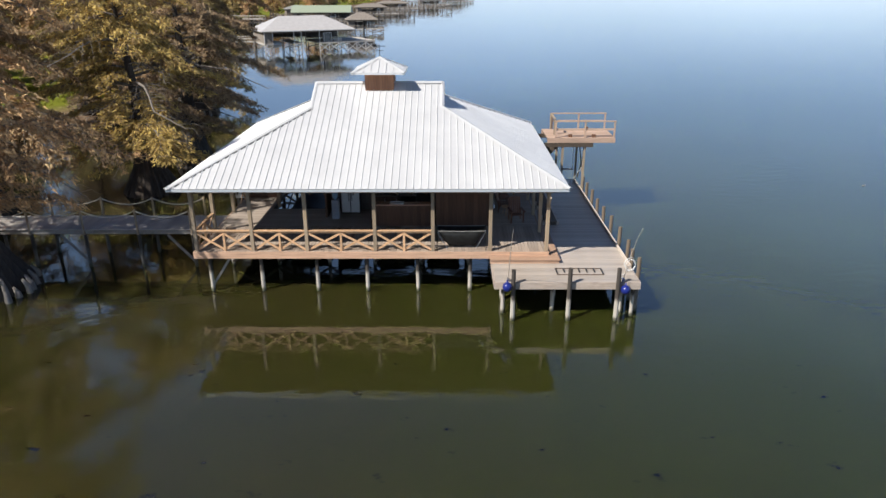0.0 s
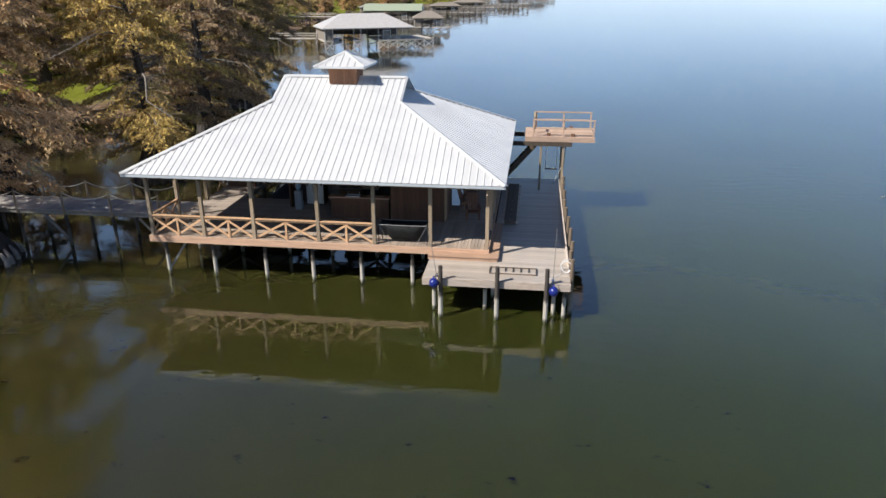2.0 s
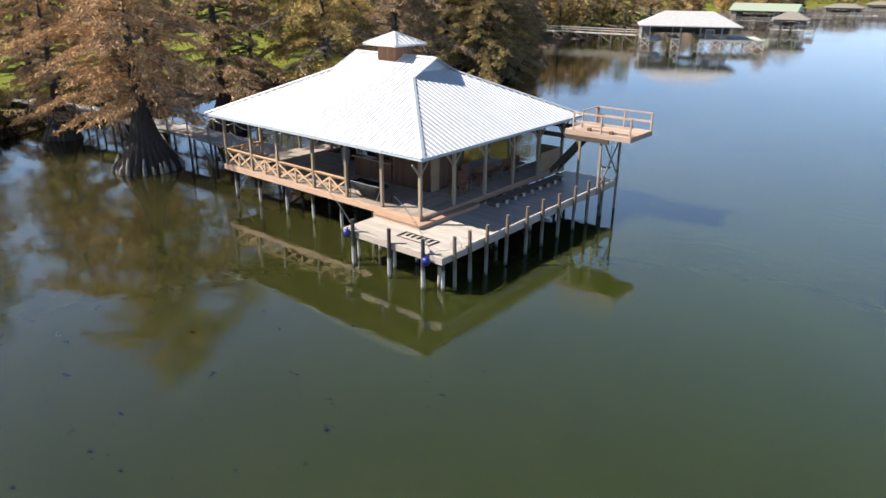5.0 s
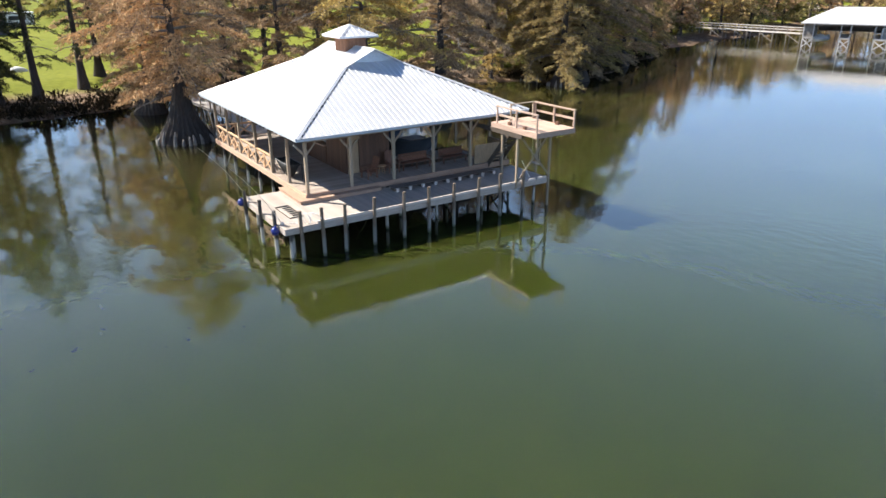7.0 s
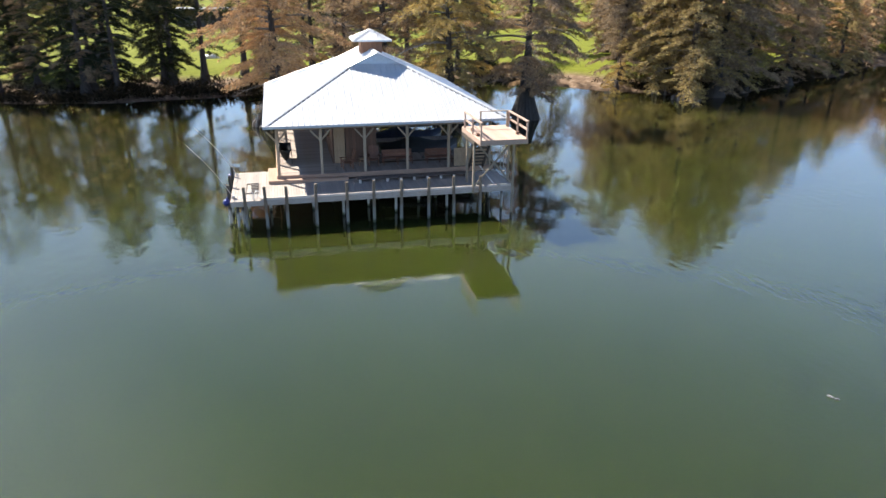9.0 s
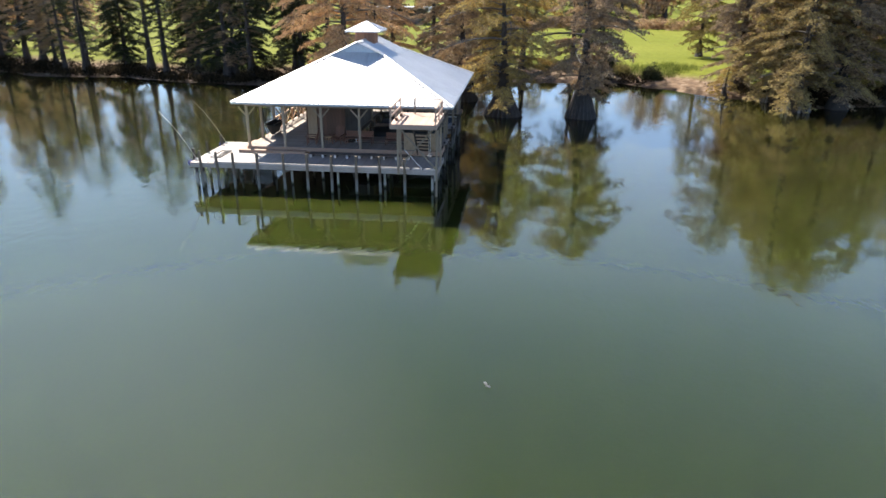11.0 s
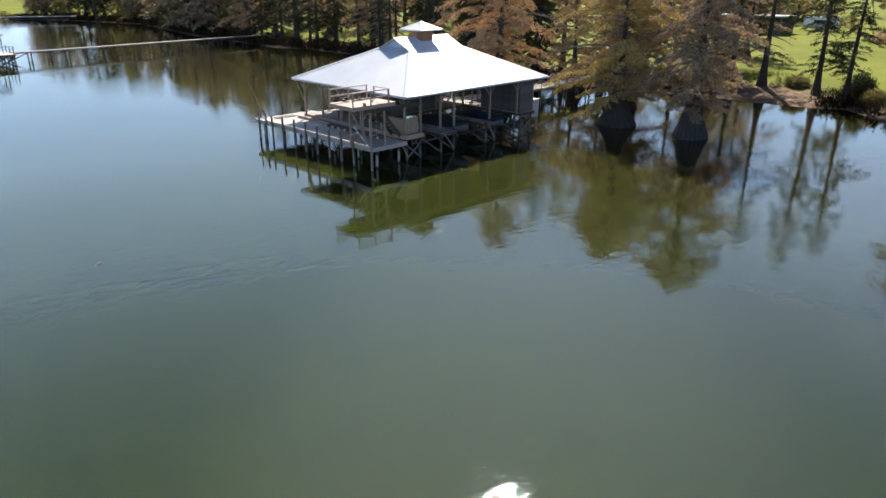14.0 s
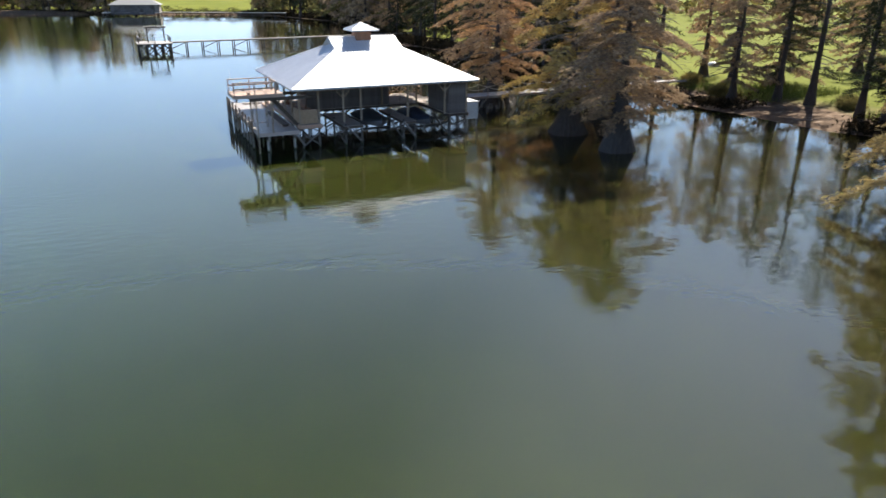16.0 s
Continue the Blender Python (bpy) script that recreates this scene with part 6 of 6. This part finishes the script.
# cypresses standing in the water
for k, x, y, s in (("rust", -20.2, 25.2, 1.0), ("gold", -19.0, 40.9, 1.0), ("old", -18.7, 48.3, 1.0),
                   ("rustb", -27.2, 36.2, 1.0), ("brownb", -32.0, 32.5, 0.9), ("rustb", -34.0, 25.5, 0.85),
                   # north point
                   ("amber", -25.4, 69.8, 1.0), ("brown", -27.0, 74.5, 1.0), ("olive", -30.0, 80.5, 0.95), ("brown", -34.0, 89.5, 0.75), ("mid_olive", -38.5, 97.0, 0.7), ("mid_brown", -33.0, 75.0, 0.9), ("mid_amber", -42.5, 105.0, 0.65),
                   ("bush", -32.5, 64.8, 0.8), ("brown", -36.2, 67.0, 0.9), ("amber", -30.4, 69.6, 0.9), ("mid_brown", -43.0, 99.0, 0.72), ("mid_rustb", -49.0, 114.0, 0.7), ("mid_olive", -37.0, 84.0, 0.9), ("mid_olive", -38.5, 72.0, 0.8), ("mid_brown", -42.0, 79.0, 0.9), ("mid_brownb", -41.0, 90.0, 0.75), ("mid_rustb", -45.0, 85.0, 1.0), ("mid_brown", -48.0, 95.0, 1.0),
                   # bank behind the boathouse
                   ("greenb", -48.2, 38.9, 0.9), ("greenb", -49.0, 42.4, 1.0), ("green", -47.6, 49.0, 0.9), ("green", -46.0, 52.5, 0.8), ("brownb", -44.5, 36.0, 0.9), ("greenb", -50.5, 30.0, 0.9), ("mid_brownb", -52.0, 24.0, 0.95),
                   ("greenb", -46.5, 21.5, 1.0), ("green", -42.5, 13.5, 1.0), ("greenb", -43.5, 17.0, 1.0), ("mid_brown", -54.5, 33.5, 0.9),
                   ("mid_olive", -60.0, 68.0, 0.8), ("mid_brown", -74.0, 30.0, 0.8), ("mid_olive", -55.0, 82.0, 1.1), ("mid_brown", -61.0, 77.0, 1.0), ("mid_brown", -51.0, 74.0, 0.9), ("mid_amber", -60.0, 90.0, 1.0)):
    plant(k, x, y, s)
# south bank grove: uneven clumps of tall dark trees along the water, thinner behind
for i in range(24):
    y = -66 + 79 * (i + trng.uniform(-0.7, 0.7)) / 24 + 2.0 * math.sin(i * 1.9)
    near = y > -28
    k = trng.choice(["green", "greenb", "greenb", "brownb"]) if near else trng.choice(["mid_green", "mid_greenb", "mid_brownb", "mid_greenb"])
    plant(k, shore_x(y) - trng.uniform(1.2, 8.5), y, trng.uniform(0.62, 1.08))
for i in range(6):
    y = -84 + 90 * (i + trng.uniform(-0.4, 0.4)) / 6
    plant(trng.choice(["mid_brownb", "mid_greenb", "mid_olive", "mid_rustb"]), shore_x(y) - trng.uniform(11, 17), y, trng.uniform(0.65, 0.95))
for k, x, y, s in (("cedar", -41.5, 7.0, 1.0), ("cedar", -43.0, 12.6, 0.95), ("cedar", -40.0, 3.2, 0.8), ("cedar", -47.0, -4.0, 0.9), ("cedar", -46.0, -13.0, 0.85), ("mid_rustb", -43.0, -66.0, 1.0), ("mid_brownb", -47.0, -74.0, 1.0), ("mid_olive", -50.0, -82.0, 1.0), ("mid_brown", -57.0, -68.0, 1.0), ("mid_olive", -68.0, -58.0, 1.0), ("mid_brown", -70.0, -76.0, 1.0)):
    plant(k, x, y, s)
# trees along the northern shore behind the piers
for _ in range(44):
    y = trng.uniform(106, 300)
    plant("far_" + trng.choice(["gold", "rust", "brown", "amber", "olive", "rustb"]), shore_x(y) - trng.uniform(0.5, 18), y, trng.uniform(0.6, 0.95))
# the wooded far side of the bay, with a mown clearing down to the water
CLEARING = (-34, 2)
for _ in range(74):
    y = trng.uniform(-262, -84)
    k, x, s = trng.choice(["brown", "olive", "brownb", "green", "greenb", "olive"]), shore_x(y) - trng.uniform(0.5, 16), trng.uniform(0.8, 1.2)
    if not (y < -185 and CLEARING[0] < x < CLEARING[1]):
        plant("far_" + k, x, y, s)
# further trees past the lawn, along the northern and southern shores
for y, x0, x1, n in ((-60, -75, -110, 6), (-15, -120, -170, 7), (60, -120, -180, 7), (105, -60, -110, 10), (135, -62, -110, 12), (170, -66, -120, 11), (215, -78, -130, 9), (270, -80, -140, 9), (340, -75, -140, 9), (430, -65, -130, 9), (-130, -80, -120, 9), (-180, -72, -110, 8), (-225, -60, -90, 6)):
    for _ in range(n):
        plant("far_" + trng.choice(["rust", "brown", "olive", "gold", "brownb", "rustb", "amber"]), trng.uniform(x1, x0), y + trng.uniform(-22, 22), trng.uniform(0.9, 1.3))
for _ in range(64):
    y = trng.uniform(-330, -196)
    k, x, s = trng.choice(["brown", "olive", "brownb", "rustb"]), shore_x(y) - trng.uniform(1, 26), trng.uniform(0.9, 1.2)
    if not CLEARING[0] < x < CLEARING[1]:
        plant("far_" + k, x, y, s)
for key in KIND:
    if key not in used:
        plant(key, -52, 112 + 6 * len(used), 1.0)

def shrub(x, y, r, h, leaf, label, seed):
    """Rounded shrub: a clump of bent stems and an uneven shell of small leaves."""
    rs_ = np.random.RandomState(seed)
    z = land_z(x, y)[0]
    t = thing("shrub", label, "shrub", (x, y, z), "bank shrubs")
    st_ = BM()
    pts_, dirs_ = [], []
    for i in range(int(46 * r)):
        az, el = rs_.uniform(0, math.tau), math.asin(rs_.uniform(-0.1, 1.0))
        d = np.array([math.cos(az) * math.cos(el) * r, math.sin(az) * math.cos(el) * r, max(0.05, math.sin(el)) * h])
        d *= 0.75 + 0.5 * noise.noise((d[0] * 0.8 + seed, d[1] * 0.8, d[2] * 0.8))
        tube(st_, [(x, y, z - 0.1), (x + d[0] * 0.4, y + d[1] * 0.4, z + d[2] * 0.6), (x + d[0], y + d[1], z + d[2])], [0.03, 0.02, 0.006], 3, False)
        for q in (0.55, 0.75, 0.9, 1.0):
            pts_.append((x + d[0] * q, y + d[1] * q, z + d[2] * q))
            dirs_.append(d / np.linalg.norm(d))
    tagged(part("stems", st_, M_TWIG, t), "grey stems", kind="stuff")
    v_, f_ = leaf_cloud(pts_, dirs_, 0.22, rs_, 26, 0.4, 0.1, 0.8, 0.24)
    ob = new("foliage", crown_mesh("foliage", v_, f_, leaf))
    ob.parent = t
    ob.matrix_parent_inverse = Matrix.Translation((x, y, z)).inverted()


for i, (x, y, r, h) in enumerate(((-48.8, 53.2, 2.5, 2.9), (-46.6, 55.2, 1.6, 1.8), (-43.0, 58.6, 1.3, 2.2), (-50.5, 46.0, 1.4, 1.5), (-45.8, 33.2, 1.5, 2.0), (-47.5, 26.5, 1.6, 1.8))):
    shrub(x, y, r, h, L_GREEN if i in (0, 2) else L_OLIVE, "dark green rounded shrub on the bank" if i in (0, 2) else "low olive-brown shrub on the bank", 70 + i)

# far woods
rs = np.random.RandomState(8)
pts = []
for _ in range(2600):
    y = rs.uniform(-900, 1200)
    sx = shore_x(y)
    pts.append((min(-150, sx - 90) - abs(rs.normal(0, 60)), y, rs.uniform(1, 16)))
for _ in range(900):
    a = rs.uniform(0.12, 1.0)
    pts.append((-40 + a * 700, -330 - a * 330 - abs(rs.normal(0, 40)), rs.uniform(1, 15)))
for _ in range(700):
    pts.append((rs.uniform(-130, -62), rs.uniform(480, 1100), rs.uniform(1, 15)))
v, f = leaf_cloud(pts, [(0, 0, -0.2)] * len(pts), 2.6, rs, 14, 0.7, 0.2, 0.5, 1.5)
tagged(new("far_woods", crown_mesh("far_woods", v, f, L_OLIVE)), "distant mixed autumn woods", "woods", kind="stuff")

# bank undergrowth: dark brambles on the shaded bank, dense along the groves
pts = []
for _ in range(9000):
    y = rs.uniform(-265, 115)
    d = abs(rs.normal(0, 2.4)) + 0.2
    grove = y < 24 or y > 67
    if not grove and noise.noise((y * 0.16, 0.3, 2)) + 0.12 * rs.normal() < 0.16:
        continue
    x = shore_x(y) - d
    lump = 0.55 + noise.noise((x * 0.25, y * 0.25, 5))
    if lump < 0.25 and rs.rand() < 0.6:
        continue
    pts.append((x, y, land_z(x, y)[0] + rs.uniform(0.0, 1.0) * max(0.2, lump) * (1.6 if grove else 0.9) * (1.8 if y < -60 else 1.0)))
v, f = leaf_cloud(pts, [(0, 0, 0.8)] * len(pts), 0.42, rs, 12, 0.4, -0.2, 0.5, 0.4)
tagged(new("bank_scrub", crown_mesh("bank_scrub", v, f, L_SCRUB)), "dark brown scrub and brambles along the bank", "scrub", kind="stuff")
pts = []
for _ in range(3400):
    y = rs.uniform(28, 72)
    x = shore_x(y) - rs.uniform(5.5, 14.0)
    if noise.noise((x * 0.1, y * 0.1, 9)) < 0.06:
        continue
    pts.append((x, y, land_z(x, y)[0] + rs.uniform(0.1, 0.4)))
v, f = leaf_cloud(pts, [(0, 0, 2.2)] * len(pts), 0.8, rs, 7, 0.07, -0.5, 0.3, 0.5)
tagged(new("bank_reeds", crown_mesh("bank_reeds", v, f, L_REED)), "tall yellow-green reeds and grass on the bank", "reeds", kind="stuff")

# rough hedge across the far side of the lawn
pts = []
for _ in range(1500):
    y = rs.uniform(38, 96)
    x = -113 + 4 * math.sin(y * 0.09) + rs.normal(0, 1.8)
    pts.append((x, y, land_z(x, y)[0] + rs.uniform(0, 1) * (1.4 + 1.2 * noise.noise((x * 0.15, y * 0.15, 1)))))
v, f = leaf_cloud(pts, [(0, 0, 0.6)] * len(pts), 0.7, rs, 10, 0.4, -0.1, 0.5, 0.6)
tagged(new("lawn_hedge", crown_mesh("lawn_hedge", v, f, L_BROWN)), "rough grey-brown scrub hedge across the lawn", "hedge", kind="stuff")
